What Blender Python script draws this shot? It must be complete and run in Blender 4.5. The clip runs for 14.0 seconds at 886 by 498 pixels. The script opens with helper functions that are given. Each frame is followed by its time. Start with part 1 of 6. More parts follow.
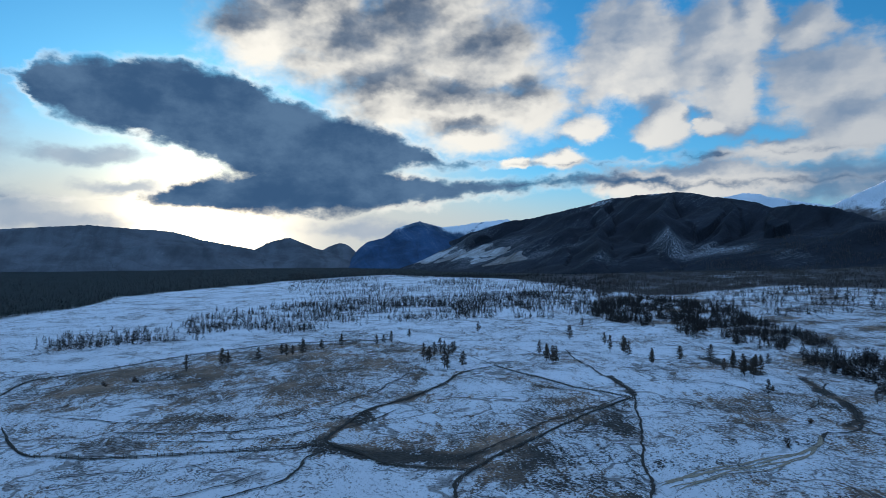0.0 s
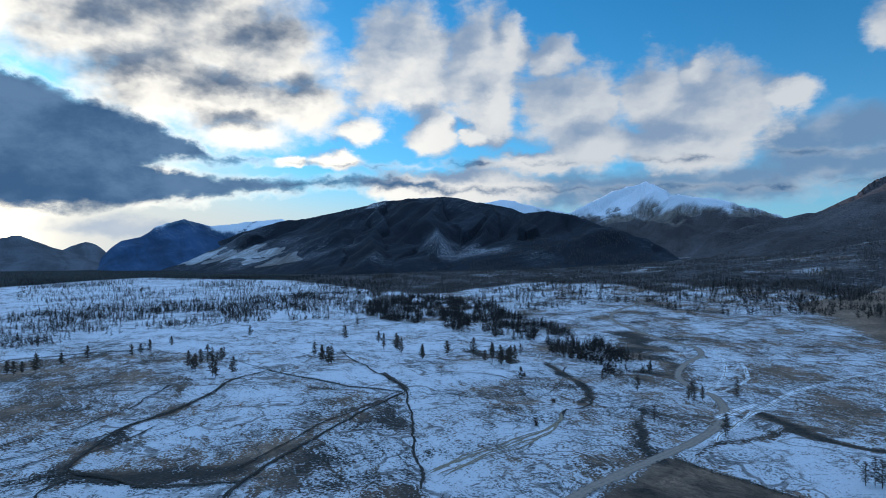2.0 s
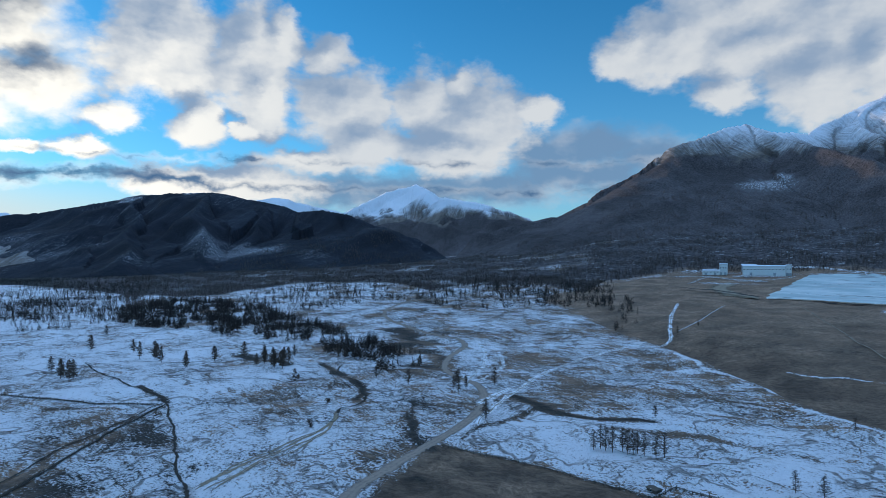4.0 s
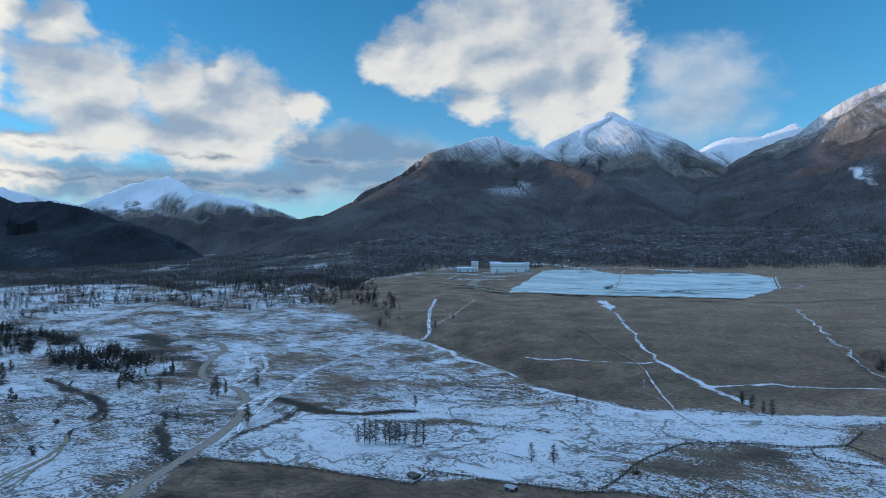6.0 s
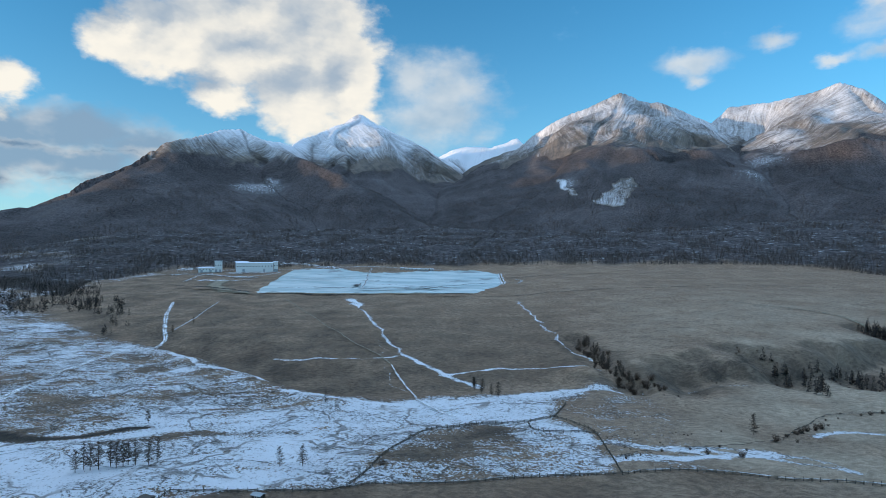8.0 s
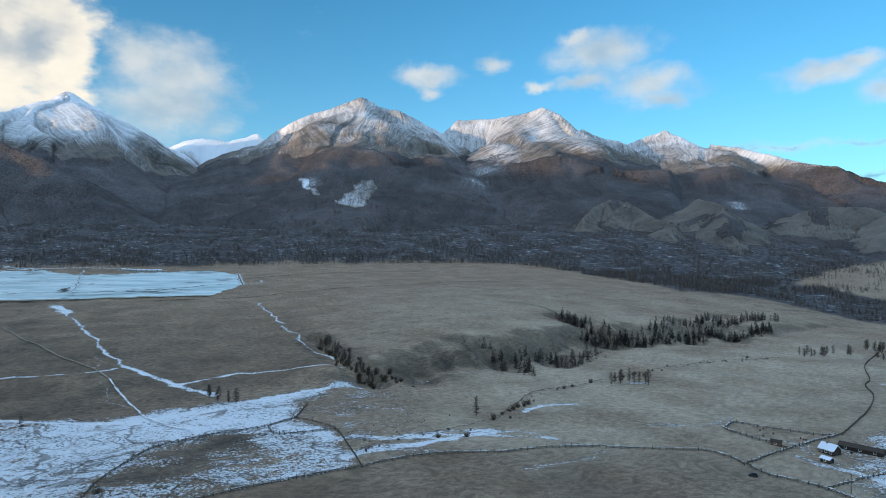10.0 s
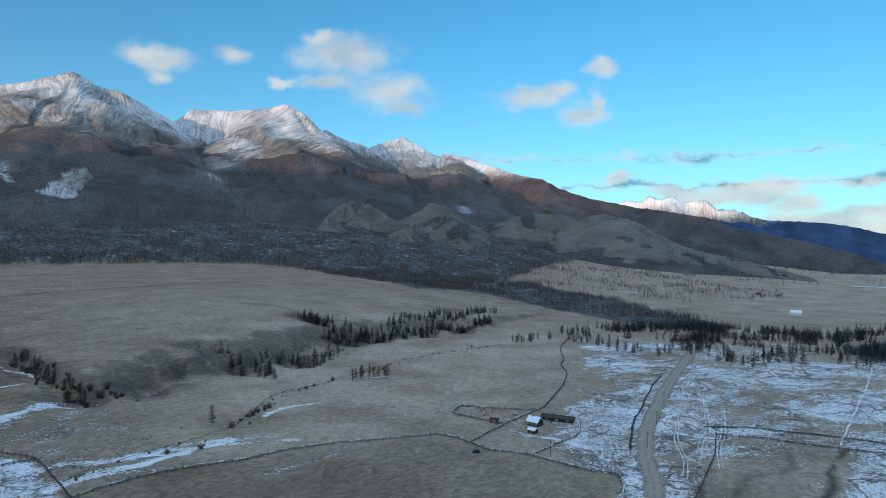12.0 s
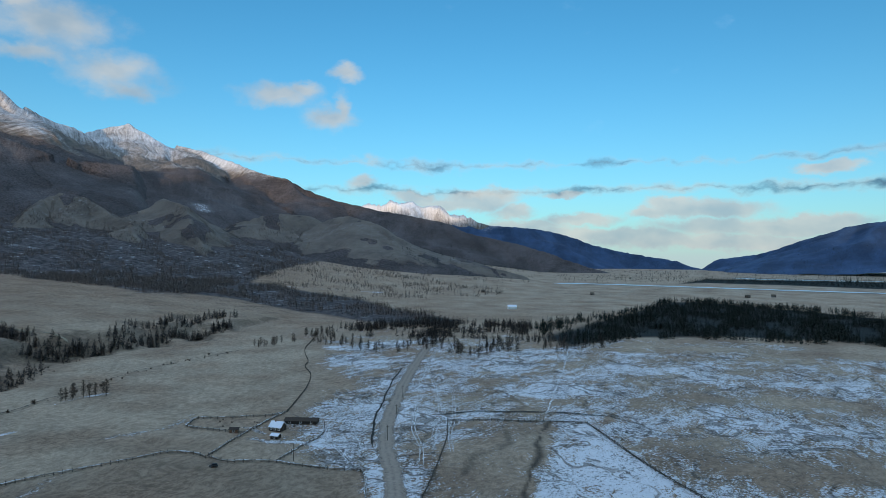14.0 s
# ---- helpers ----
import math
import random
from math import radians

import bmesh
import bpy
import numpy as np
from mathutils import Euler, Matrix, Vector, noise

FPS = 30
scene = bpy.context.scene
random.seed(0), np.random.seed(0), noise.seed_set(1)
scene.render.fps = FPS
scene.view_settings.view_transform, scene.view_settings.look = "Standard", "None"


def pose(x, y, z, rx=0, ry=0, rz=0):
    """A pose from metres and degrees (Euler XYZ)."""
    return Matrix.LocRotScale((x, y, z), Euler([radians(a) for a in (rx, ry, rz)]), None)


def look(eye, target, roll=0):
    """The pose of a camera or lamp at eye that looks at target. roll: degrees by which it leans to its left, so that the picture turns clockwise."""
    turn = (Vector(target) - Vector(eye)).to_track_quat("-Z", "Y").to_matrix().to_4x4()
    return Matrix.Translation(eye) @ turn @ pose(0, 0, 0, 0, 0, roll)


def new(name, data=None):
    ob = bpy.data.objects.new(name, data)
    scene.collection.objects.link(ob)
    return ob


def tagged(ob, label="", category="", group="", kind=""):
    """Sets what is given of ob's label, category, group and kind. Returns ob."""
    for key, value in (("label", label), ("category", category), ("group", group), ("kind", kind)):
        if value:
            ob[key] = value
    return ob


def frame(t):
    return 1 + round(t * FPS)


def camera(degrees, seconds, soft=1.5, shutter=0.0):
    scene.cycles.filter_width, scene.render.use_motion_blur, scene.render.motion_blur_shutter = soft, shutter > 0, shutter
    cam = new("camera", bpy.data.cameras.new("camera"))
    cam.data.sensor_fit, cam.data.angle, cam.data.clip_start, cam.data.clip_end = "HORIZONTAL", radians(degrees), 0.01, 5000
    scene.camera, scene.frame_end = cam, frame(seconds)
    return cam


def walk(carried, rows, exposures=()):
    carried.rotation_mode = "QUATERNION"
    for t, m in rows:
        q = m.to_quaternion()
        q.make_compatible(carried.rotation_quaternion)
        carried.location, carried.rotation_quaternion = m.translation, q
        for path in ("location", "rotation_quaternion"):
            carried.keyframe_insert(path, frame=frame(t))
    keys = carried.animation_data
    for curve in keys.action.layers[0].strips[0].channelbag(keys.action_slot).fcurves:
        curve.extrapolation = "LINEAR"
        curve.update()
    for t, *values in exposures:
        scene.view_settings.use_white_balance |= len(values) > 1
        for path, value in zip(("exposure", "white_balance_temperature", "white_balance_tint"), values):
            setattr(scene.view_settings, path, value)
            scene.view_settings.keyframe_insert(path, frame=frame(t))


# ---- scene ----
cam = camera(71.2, 14.0, soft=0.8)
PATH = [
    (0.0, 0.00, 0.0, 0.0), (0.5, -5.08, 0.0, -0.1), (1.0, -10.27, 0.0, -0.2), (1.5, -15.36, 0.0, -0.2), (2.0, -20.54, 0.1, -0.2),
    (4.5, -46.30, 0.1, -0.3), (5.0, -51.46, 0.1, -0.4), (5.5, -56.82, 0.1, -0.4), (6.0, -62.60, 0.1, -0.4),
    (6.5, -68.28, 0.1, -0.4), (7.0, -73.95, 0.2, -0.4), (7.5, -79.62, 0.2, -0.5), (8.0, -85.48, 0.2, -0.5),
    (10.5, -114.90, 0.4, -0.6), (11.0, -120.80, 0.4, -0.6), (11.5, -126.70, 0.5, -0.7), (12.0, -132.50, 0.6, -0.7),
    (12.5, -138.30, 0.7, -0.7), (13.0, -144.20, 0.8, -0.8), (13.5, -150.00, 0.9, -0.8), (14.0, -155.80, 1.0, -0.7),
]
EYE = 100.0
TILT = pose(0, 0, 0, 0.5, 0, 0)
walk(cam, [(t, Matrix.Translation((0, 0, EYE)) @ TILT @ pose(0, 0, 0, 90 + p, r, y)) for t, y, p, r in PATH],
     exposures=[(0.0, -0.38, 5450, 8), (2.0, -0.12, 5450, 8), (5.0, 0.0, 5650, 7), (7.5, 0.34, 6300, 7), (11.0, 0.44, 6750, 6), (14.0, 0.08, 6650, 6)])

# ---- land: heights as functions of the plan ----


def lattice(ix, iy, seed):
    n = (ix * 374761393 + iy * 668265263 + seed * 974711) & 0x7FFFFFFF
    n = ((n ^ (n >> 13)) * 1274126177) & 0x7FFFFFFF
    return ((n ^ (n >> 16)) & 0xFFFF) / 65535.0 * 6.2831853


def perlin(x, y, seed=0):
    """Gradient noise in the plane, about -0.7 to 0.7."""
    ix, iy = np.floor(x).astype(np.int64), np.floor(y).astype(np.int64)
    fx, fy = x - ix, y - iy
    u, v = fx * fx * fx * (fx * (fx * 6 - 15) + 10), fy * fy * fy * (fy * (fy * 6 - 15) + 10)

    def corner(dx, dy):
        a = lattice(ix + dx, iy + dy, seed)
        return np.cos(a) * (fx - dx) + np.sin(a) * (fy - dy)
    low = corner(0, 0) * (1 - u) + corner(1, 0) * u
    high = corner(0, 1) * (1 - u) + corner(1, 1) * u
    return low * (1 - v) + high * v


def fbm(x, y, size, octaves=4, seed=0, gain=0.5):
    total, amp, f = 0.0, 1.0, 1.0 / size
    for k in range(octaves):
        total = total + amp * perlin(x * f + 17.3 * k, y * f - 9.1 * k, seed + k)
        amp, f = amp * gain, f * 2.03
    return total


def ridged(x, y, size, octaves=4, seed=0):
    total, amp, f = 0.0, 1.0, 1.0 / size
    for k in range(octaves):
        total = total + amp * (1 - 2.2 * np.abs(perlin(x * f + 5.7 * k, y * f + 3.9 * k, seed + k)))
        amp, f = amp * 0.5, f * 2.03
    return total


def step(a, b, v):
    t = np.clip((v - a) / (b - a), 0, 1)
    return t * t * (3 - 2 * t)


def bearing(x, y):
    """Compass bearing in degrees from +y clockwise, from -80 to 280."""
    a = np.degrees(np.arctan2(x, y))
    return np.where(a < -80, a + 360, a)


# gullies cut into the bank above the stream
GULLIES = [
    [(638, -78), (510, -89), (459, -105)],
    [(541, -197), (522, -218), (481, -232)],
    [(662, -373), (584, -372), (558, -386)],
    [(587, -424), (559, -416)],
    [(627, -522), (560, -487)],
    [(664, -628), (552, -539)],
    [(499, -147), (452, -142)],
    [(550, -297), (491, -277)],
]


def ground_z(x, y):
    """Valley floor, the fan that climbs to the forest, its bank above the stream."""
    x, y = np.asarray(x, float), np.asarray(y, float)
    r, a = np.hypot(x, y), bearing(x, y)
    start = np.interp(a, [-80, 0, 45, 70, 84, 99, 118, 137, 150, 180], [700, 700, 520, 430, 440, 455, 590, 830, 1200, 1500])
    climb = np.interp(a, [-80, 0, 20, 45, 70, 100, 125, 140, 150, 165, 200], [0.004, 0.006, 0.018, 0.042, 0.052, 0.055, 0.052, 0.04, 0.03, 0.008, 0.004])
    bank = np.interp(a, [92, 99, 110, 128, 137, 143], [0, 9, 20, 18, 9, 0])
    past = np.maximum(r - start, 0)
    wobble = fbm(x, y, 130, 3, 11)
    past = np.minimum(past, 1500)
    z = climb * past * past / (past + 120) + bank * step(0, 58, r - start + 34 * wobble + 26 * np.abs(perlin(x / 48, y / 48, 12))) * (1 - 0.4 * step(200, 900, past))
    foot = np.interp(a, [-80, 10, 30, 40, 48, 54, 60, 125, 150, 165], [0, 0.0, 0.01, 0.02, 0.04, 0.09, 0.13, 0.13, 0.05, 0.0])
    z = z + foot * np.clip(r - 1550, 0, 1500)
    # the snowy hill's crest and the hollow between it and the fan
    behind = r - np.interp(a, [50, 55.8, 57.8, 61.7, 66.0, 70.1, 75.2, 80.5, 86], [930, 784, 717, 627, 539, 470, 427, 407, 400])
    hollow = np.interp(a, [52, 56, 60, 66, 72, 80, 84], [0, 4, 8, 9, 7, 2, 0])
    z = z + hollow * (0.35 * np.exp(-(behind / 26) ** 2) - step(0, 34, behind) * (1 - step(50, 190, behind)))
    for line in GULLIES:
        (x0, y0), (x1, y1) = line[0], line[-1]
        close = (np.abs(x - (x0 + x1) / 2) < 110) & (np.abs(y - (y0 + y1) / 2) < 110)
        if close.any():
            cx, cy = x[close], y[close]
            near = np.full(cx.shape, 1e6)
            for (x0, y0), (x1, y1) in zip(line, line[1:]):
                t = np.clip(((cx - x0) * (x1 - x0) + (cy - y0) * (y1 - y0)) / ((x1 - x0) ** 2 + (y1 - y0) ** 2), 0, 1)
                near = np.minimum(near, np.hypot(cx - x0 - t * (x1 - x0), cy - y0 - t * (y1 - y0)))
            z[close] -= 6.0 * np.exp(-(near / (13 + 7 * perlin(cx / 30, cy / 30, 14))) ** 2)
    rough = step(60, 300, r) * (1 - 0.5 * step(1500, 3000, r))
    hummock = np.interp(a, [-80, -10, 20, 80, 100, 180], [0.6, 0.8, 1.6, 1.5, 0.8, 0.6])
    z = z + rough * hummock * (1.5 * fbm(x, y, 90, 3, 3) + 0.5 * fbm(x, y, 22, 3, 5))
    return z

# ---- end of land ----

# ---- node helpers ----


def val(nt, socket, v):
    """Links or sets one socket."""
    if isinstance(v, bpy.types.NodeSocket):
        nt.links.new(v, socket)
    elif v is not None:
        socket.default_value = v


def maths(nt, op, a, b=None, c=None, clamp=False):
    n = nt.nodes.new("ShaderNodeMath")
    n.operation, n.use_clamp = op, clamp
    for k, v in enumerate((a, b, c)):
        val(nt, n.inputs[k], v)
    return n.outputs[0]


def vecs(nt, op, a, b=None, scale=None):
    n = nt.nodes.new("ShaderNodeVectorMath")
    n.operation = op
    val(nt, n.inputs[0], a)
    val(nt, n.inputs[1], b)
    if scale is not None:
        val(nt, n.inputs[3], scale)
    return n.outputs[1] if op in ("LENGTH", "DOT_PRODUCT", "DISTANCE") else n.outputs[0]


def blend(nt, fac, a, b, mode="MIX"):
    n = nt.nodes.new("ShaderNodeMix")
    n.data_type, n.blend_type, n.clamp_factor = "RGBA", mode, True
    val(nt, n.inputs[0], fac)
    val(nt, n.inputs[6], a if isinstance(a, bpy.types.NodeSocket) else (*a, 1)[:4])
    val(nt, n.inputs[7], b if isinstance(b, bpy.types.NodeSocket) else (*b, 1)[:4])
    return n.outputs[2]


def smooth(nt, v, low, high, to_low=0.0, to_high=1.0):
    n = nt.nodes.new("ShaderNodeMapRange")
    n.interpolation_type = "SMOOTHSTEP"
    val(nt, n.inputs[0], v)
    for k, x in enumerate((low, high, to_low, to_high)):
        val(nt, n.inputs[k + 1], x)
    return n.outputs[0]


def grain(nt, where, size, detail=4.0, rough=0.55, distortion=0.0, colour=False):
    """Noise of about that many metres."""
    n = nt.nodes.new("ShaderNodeTexNoise")
    val(nt, n.inputs["Vector"], where)
    n.inputs["Scale"].default_value = 1.0 / size
    n.inputs["Detail"].default_value, n.inputs["Roughness"].default_value = detail, rough
    n.inputs["Distortion"].default_value = distortion
    return n.outputs["Color"] if colour else n.outputs["Fac"]


def apart(nt, v):
    n = nt.nodes.new("ShaderNodeSeparateXYZ")
    val(nt, n.inputs[0], v)
    return n.outputs


def together(nt, x, y, z):
    n = nt.nodes.new("ShaderNodeCombineXYZ")
    for k, v in enumerate((x, y, z)):
        val(nt, n.inputs[k], v)
    return n.outputs[0]


def attribute(nt, name):
    n = nt.nodes.new("ShaderNodeAttribute")
    n.attribute_name = name
    return n.outputs["Fac"]


# ---- sky, clouds and sun ----
SUN_BEARING, SUN_HEIGHT = -21.0, 2.6
# the last light comes level with the horizon and reaches the high slopes alone
SKY_SUN, LAMP_HEIGHT = 8.0, -1.2
SKY_TINT, HAZE = (0.047, 0.142, 0.188), (0.50, 0.54, 0.66)
# clouds: bearing, height, half width, half height in degrees
# edges of the storm bank: bearing, height
WEDGE_TOP = [(-36.5, 12.0), (-33.5, 15.0), (-30.9, 15.7), (-28.1, 16.0), (-25.6, 16.3), (-22.6, 16.1), (-18.4, 15.5), (-15.6, 14.4), (-11.6, 13.4), (-8.5, 12.2), (-4.4, 11.0), (-1.3, 9.8), (0.8, 8.3)]
WEDGE_FOOT = [(-36.5, 14.5), (-33.5, 11.6), (-31.7, 10.8), (-28.9, 10.1), (-26.0, 9.6), (-22.6, 8.8), (-19.8, 7.6), (-17.9, 6.5), (-14.6, 6.1), (-8.5, 6.7), (-4.4, 7.8), (0.8, 8.2)]
BAND_TOP = [(-27.1, 4.3), (-26.0, 5.0), (-23.9, 6.0), (-20.3, 7.1), (-16.0, 7.8), (-9.6, 8.2), (-4.4, 7.8), (0.8, 6.9), (6.0, 6.8), (11.2, 7.2), (16.1, 7.3), (19.0, 7.2), (22.2, 6.0)]
BAND_FOOT = [(-27.1, 4.6), (-25.6, 4.2), (-22.5, 3.8), (-18.4, 3.4), (-14.6, 3.3), (-9.5, 3.5), (-4.4, 4.0), (0.8, 4.8), (6.0, 5.4), (11.2, 6.0), (16.1, 6.0), (22.2, 5.6)]
TORN_BANK = [(-16.5, 18.9, 4.3, 2.5), (-11.6, 20.7, 5.5, 3.6), (-7.5, 18.1, 6.7, 3.6), (-1.3, 19.7, 7.3, 5.8), (3.5, 17.3, 6.3, 3.7), (-4.4, 14.4, 5.7, 3.1), (2.4, 13.4, 7.3, 2.4), (8.1, 13.3, 3.1, 2.1), (2.9, 10.6, 3.1, 1.3)]
CUMULUS_WEST = [(12.4, 11.4, 1.9, 1.3), (10.7, 8.6, 1.9, 0.7), (6.7, 8.4, 1.0, 0.5), (26.5, 18.6, 1.6, 2.4)]
CUMULUS_NORTH = [(17.2, 17.2, 4.3, 3.9), (19.8, 11.2, 1.9, 1.8), (23.9, 17.1, 3.3, 4.2), (25.0, 13.8, 2.3, 2.8), (23.4, 10.7, 0.9, 0.7), (30.7, 17.3, 2.1, 1.7), (32.1, 13.1, 4.2, 3.0), (34.5, 9.9, 3.4, 2.0), (39.4, 13.8, 3.0, 2.8), (42.9, 15.1, 1.5, 1.1), (44.5, 12.0, 4.6, 3.1), (49.7, 13.1, 2.0, 1.2), (41.9, 9.4, 5.1, 1.8), (28.5, 8.3, 3.5, 1.0), (21.8, 6.1, 7.5, 1.4)]
LOW_NORTH = [(33.1, 5.9, 11.3, 1.6), (44.0, 6.1, 8.7, 1.5), (50.2, 9.3, 3.7, 1.6), (55.4, 9.8, 4.7, 1.6), (53.3, 7.2, 6.3, 1.4), (59.6, 8.7, 3.1, 1.3)]
CAP_CLOUD = [(58.0, 17.4, 2.6, 1.5), (62.1, 17.9, 4.0, 2.6), (67.1, 19.8, 5.3, 3.5), (69.0, 16.5, 4.8, 2.2), (66.1, 13.1, 2.1, 1.3), (73.7, 18.7, 4.9, 4.4), (72.8, 13.4, 4.1, 2.9), (76.7, 14.3, 2.6, 3.3)]
FAINT_NORTH = [(82.8, 15.7, 2.3, 1.6), (85.8, 14.4, 2.9, 2.4), (84.7, 12.1, 4.0, 2.2)]
SCRAPS = [(123.4, 17.4, 3.4, 1.3), (121.6, 15.0, 1.9, 0.6), (127.6, 14.2, 2.9, 1.2), (128.4, 13.2, 2.1, 0.6), (121.1, 18.6, 1.2, 0.6), (107.2, 15.9, 2.1, 0.8), (107.6, 14.6, 0.9, 0.5), (113.3, 16.7, 1.2, 0.5), (140.7, 14.0, 2.3, 0.7), (142.9, 14.6, 1.3, 0.4), (145.4, 12.3, 1.9, 0.8), (146.4, 13.0, 0.5, 1.1), (148.1, 6.5, 1.1, 0.4), (117.7, 14.8, 1.0, 0.3), (146.4, 16.1, 1.0, 0.5)]
LOW_WEST = [(-38.5, 3.6, 5.5, 1.3), (-33.0, 2.7, 5.0, 0.7), (-27.0, 5.6, 3.0, 0.5), (-39.0, 9.5, 3.0, 4.0), (-30.0, 8.0, 4.0, 0.6), (-7.0, 2.2, 5.0, 0.7)]
LOW_EAST = [(170.0, 1.7, 9.0, 0.7), (180.0, 1.3, 9.0, 0.6), (163.0, 2.6, 4.0, 0.6), (153.4, 5.3, 2.3, 0.5), (159.2, 5.2, 3.4, 0.9), (156.1, 4.7, 3.7, 0.6), (162.4, 4.0, 1.9, 0.6), (178.8, 4.2, 4.0, 0.7), (176.1, 4.6, 1.7, 0.4), (174.3, 3.7, 1.4, 0.4), (168.4, 3.1, 3.0, 0.5), (182.7, 2.6, 7.1, 0.7), (187.1, 3.1, 3.4, 0.5), (166.9, 5.4, 1.2, 0.3), (187.8, 7.2, 2.3, 0.4), (185.9, 1.4, 7.8, 0.5)]

world = bpy.data.worlds.new("evening_sky")
scene.world = world
world.use_nodes = True
wt = world.node_tree
wt.nodes.clear()
way = wt.nodes.new("ShaderNodeTexCoord").outputs["Generated"]
sky = wt.nodes.new("ShaderNodeTexSky")
sky.sky_type, sky.sun_disc = "NISHITA", False
sky.sun_elevation, sky.sun_rotation = radians(SKY_SUN), radians(SUN_BEARING)
sky.altitude, sky.air_density, sky.dust_density, sky.ozone_density = 1200, 1.0, 0.6, 1.5
wx, wy, wz = apart(wt, way)
# bearing and height of each direction in degrees, the seam behind the viewer
turned_x = maths(wt, "SUBTRACT", maths(wt, "MULTIPLY", wx, math.cos(radians(80))), maths(wt, "MULTIPLY", wy, math.sin(radians(80))))
turned_y = maths(wt, "ADD", maths(wt, "MULTIPLY", wx, math.sin(radians(80))), maths(wt, "MULTIPLY", wy, math.cos(radians(80))))
az = maths(wt, "ADD", maths(wt, "MULTIPLY", maths(wt, "ARCTAN2", turned_x, turned_y), 57.29578), 80.0)
el = maths(wt, "MULTIPLY", maths(wt, "ARCSINE", wz), 57.29578)
flat = together(wt, az, el, 0.0)
stretch = vecs(wt, "MULTIPLY", flat, (0.75, 1.15, 1.0))
wob = vecs(wt, "SUBTRACT", grain(wt, stretch, 7.0, 5.0, 0.6, colour=True), (0.5, 0.5, 0.5))
fine = vecs(wt, "SUBTRACT", grain(wt, vecs(wt, "ADD", stretch, (40, 9, 3)), 2.0, 5.0, 0.6, colour=True), (0.5, 0.5, 0.5))
here = vecs(wt, "ADD", flat, vecs(wt, "ADD", vecs(wt, "MULTIPLY", wob, (2.4, 1.6, 0)), vecs(wt, "MULTIPLY", fine, (2.2, 1.8, 0))))


def cloud_field(groups, spot=None):
    """How deep a direction lies inside the clouds of these groups."""
    depth = None
    for group, weight in groups:
        for a, e, ra, rb in group:
            d = vecs(wt, "LENGTH", vecs(wt, "MULTIPLY", vecs(wt, "SUBTRACT", spot or here, (a, e, 0)), (1 / ra, 1 / rb, 0)))
            inside = maths(wt, "MULTIPLY_ADD", d, -weight, weight * 1.15)
            depth = inside if depth is None else maths(wt, "SMOOTH_MAX", depth, inside, 0.25)
    return depth


def billows(where, size):
    """Rounded heaps like the head of a cumulus, 0 to 1."""
    n = wt.nodes.new("ShaderNodeTexVoronoi")
    n.feature, n.voronoi_dimensions = "SMOOTH_F1", "2D"
    val(wt, n.inputs["Vector"], where)
    n.inputs["Scale"].default_value = 1.0 / size
    n.inputs["Detail"].default_value, n.inputs["Roughness"].default_value, n.inputs["Smoothness"].default_value = 3.0, 0.55, 0.6
    n.normalize = True
    return maths(wt, "SUBTRACT", 1.0, n.outputs["Distance"])


puff_at = vecs(wt, "ADD", vecs(wt, "ADD", stretch, (3, 70, 8)), vecs(wt, "SCALE", fine, scale=1.2))
heap = billows(puff_at, 2.6)
heap_off = billows(vecs(wt, "ADD", puff_at, (0.35, -0.40, 0)), 2.6)
puff = maths(wt, "ADD", maths(wt, "MULTIPLY", grain(wt, vecs(wt, "ADD", stretch, (3, 70, 8)), 3.2, 8.0, 0.58), 0.62), maths(wt, "MULTIPLY", heap, 0.36))
puff_broad = grain(wt, vecs(wt, "ADD", stretch, (3, 70, 8)), 5.5, 4.0, 0.5)
puff_low = grain(wt, vecs(wt, "ADD", stretch, (1.4, 71.2, 8)), 5.5, 4.0, 0.5)


def edge_line(bearing_now, nodes):
    """Height of a cloud's edge at a bearing, straight between its nodes."""
    n = wt.nodes.new("ShaderNodeValToRGB")
    ramp = n.color_ramp
    while len(ramp.elements) < len(nodes):
        ramp.elements.new(0.5)
    for e, (a, h) in zip(ramp.elements, nodes):
        e.position = (a + 45) / 90
    for e, (a, h) in zip(ramp.elements, nodes):
        e.color = (h / 20, h / 20, h / 20, 1)
    val(wt, n.inputs[0], maths(wt, "MULTIPLY_ADD", bearing_now, 1 / 90, 0.5))
    return maths(wt, "MULTIPLY", n.outputs[0], 20.0)


calm = vecs(wt, "ADD", flat, vecs(wt, "ADD", vecs(wt, "MULTIPLY", wob, (2.2, 1.2, 0)), vecs(wt, "MULTIPLY", fine, (3.2, 2.2, 0))))
calm_az, calm_el, _ = apart(wt, calm)


def between(top, foot):
    return maths(wt, "MINIMUM", maths(wt, "SUBTRACT", edge_line(calm_az, top), calm_el), maths(wt, "SUBTRACT", calm_el, edge_line(calm_az, foot)))


dark_depth = maths(wt, "MULTIPLY", maths(wt, "SMOOTH_MAX", between(WEDGE_TOP, WEDGE_FOOT), between(BAND_TOP, BAND_FOOT), 0.9), 0.80)
torn_depth = cloud_field([(TORN_BANK, 0.85)])
lit_side = vecs(wt, "ADD", here, (1.1, -1.3, 0))
PALE = [(CUMULUS_WEST, 0.8), (CUMULUS_NORTH, 0.9), (CAP_CLOUD, 0.9)]
pale_depth = maths(wt, "SUBTRACT", cloud_field(PALE), 0.08)
pale_light = maths(wt, "SUBTRACT", pale_depth, cloud_field(PALE, lit_side))
torn_light = maths(wt, "SUBTRACT", torn_depth, cloud_field([(TORN_BANK, 0.85)], lit_side))
low_depth = cloud_field([(LOW_NORTH, 0.7)])
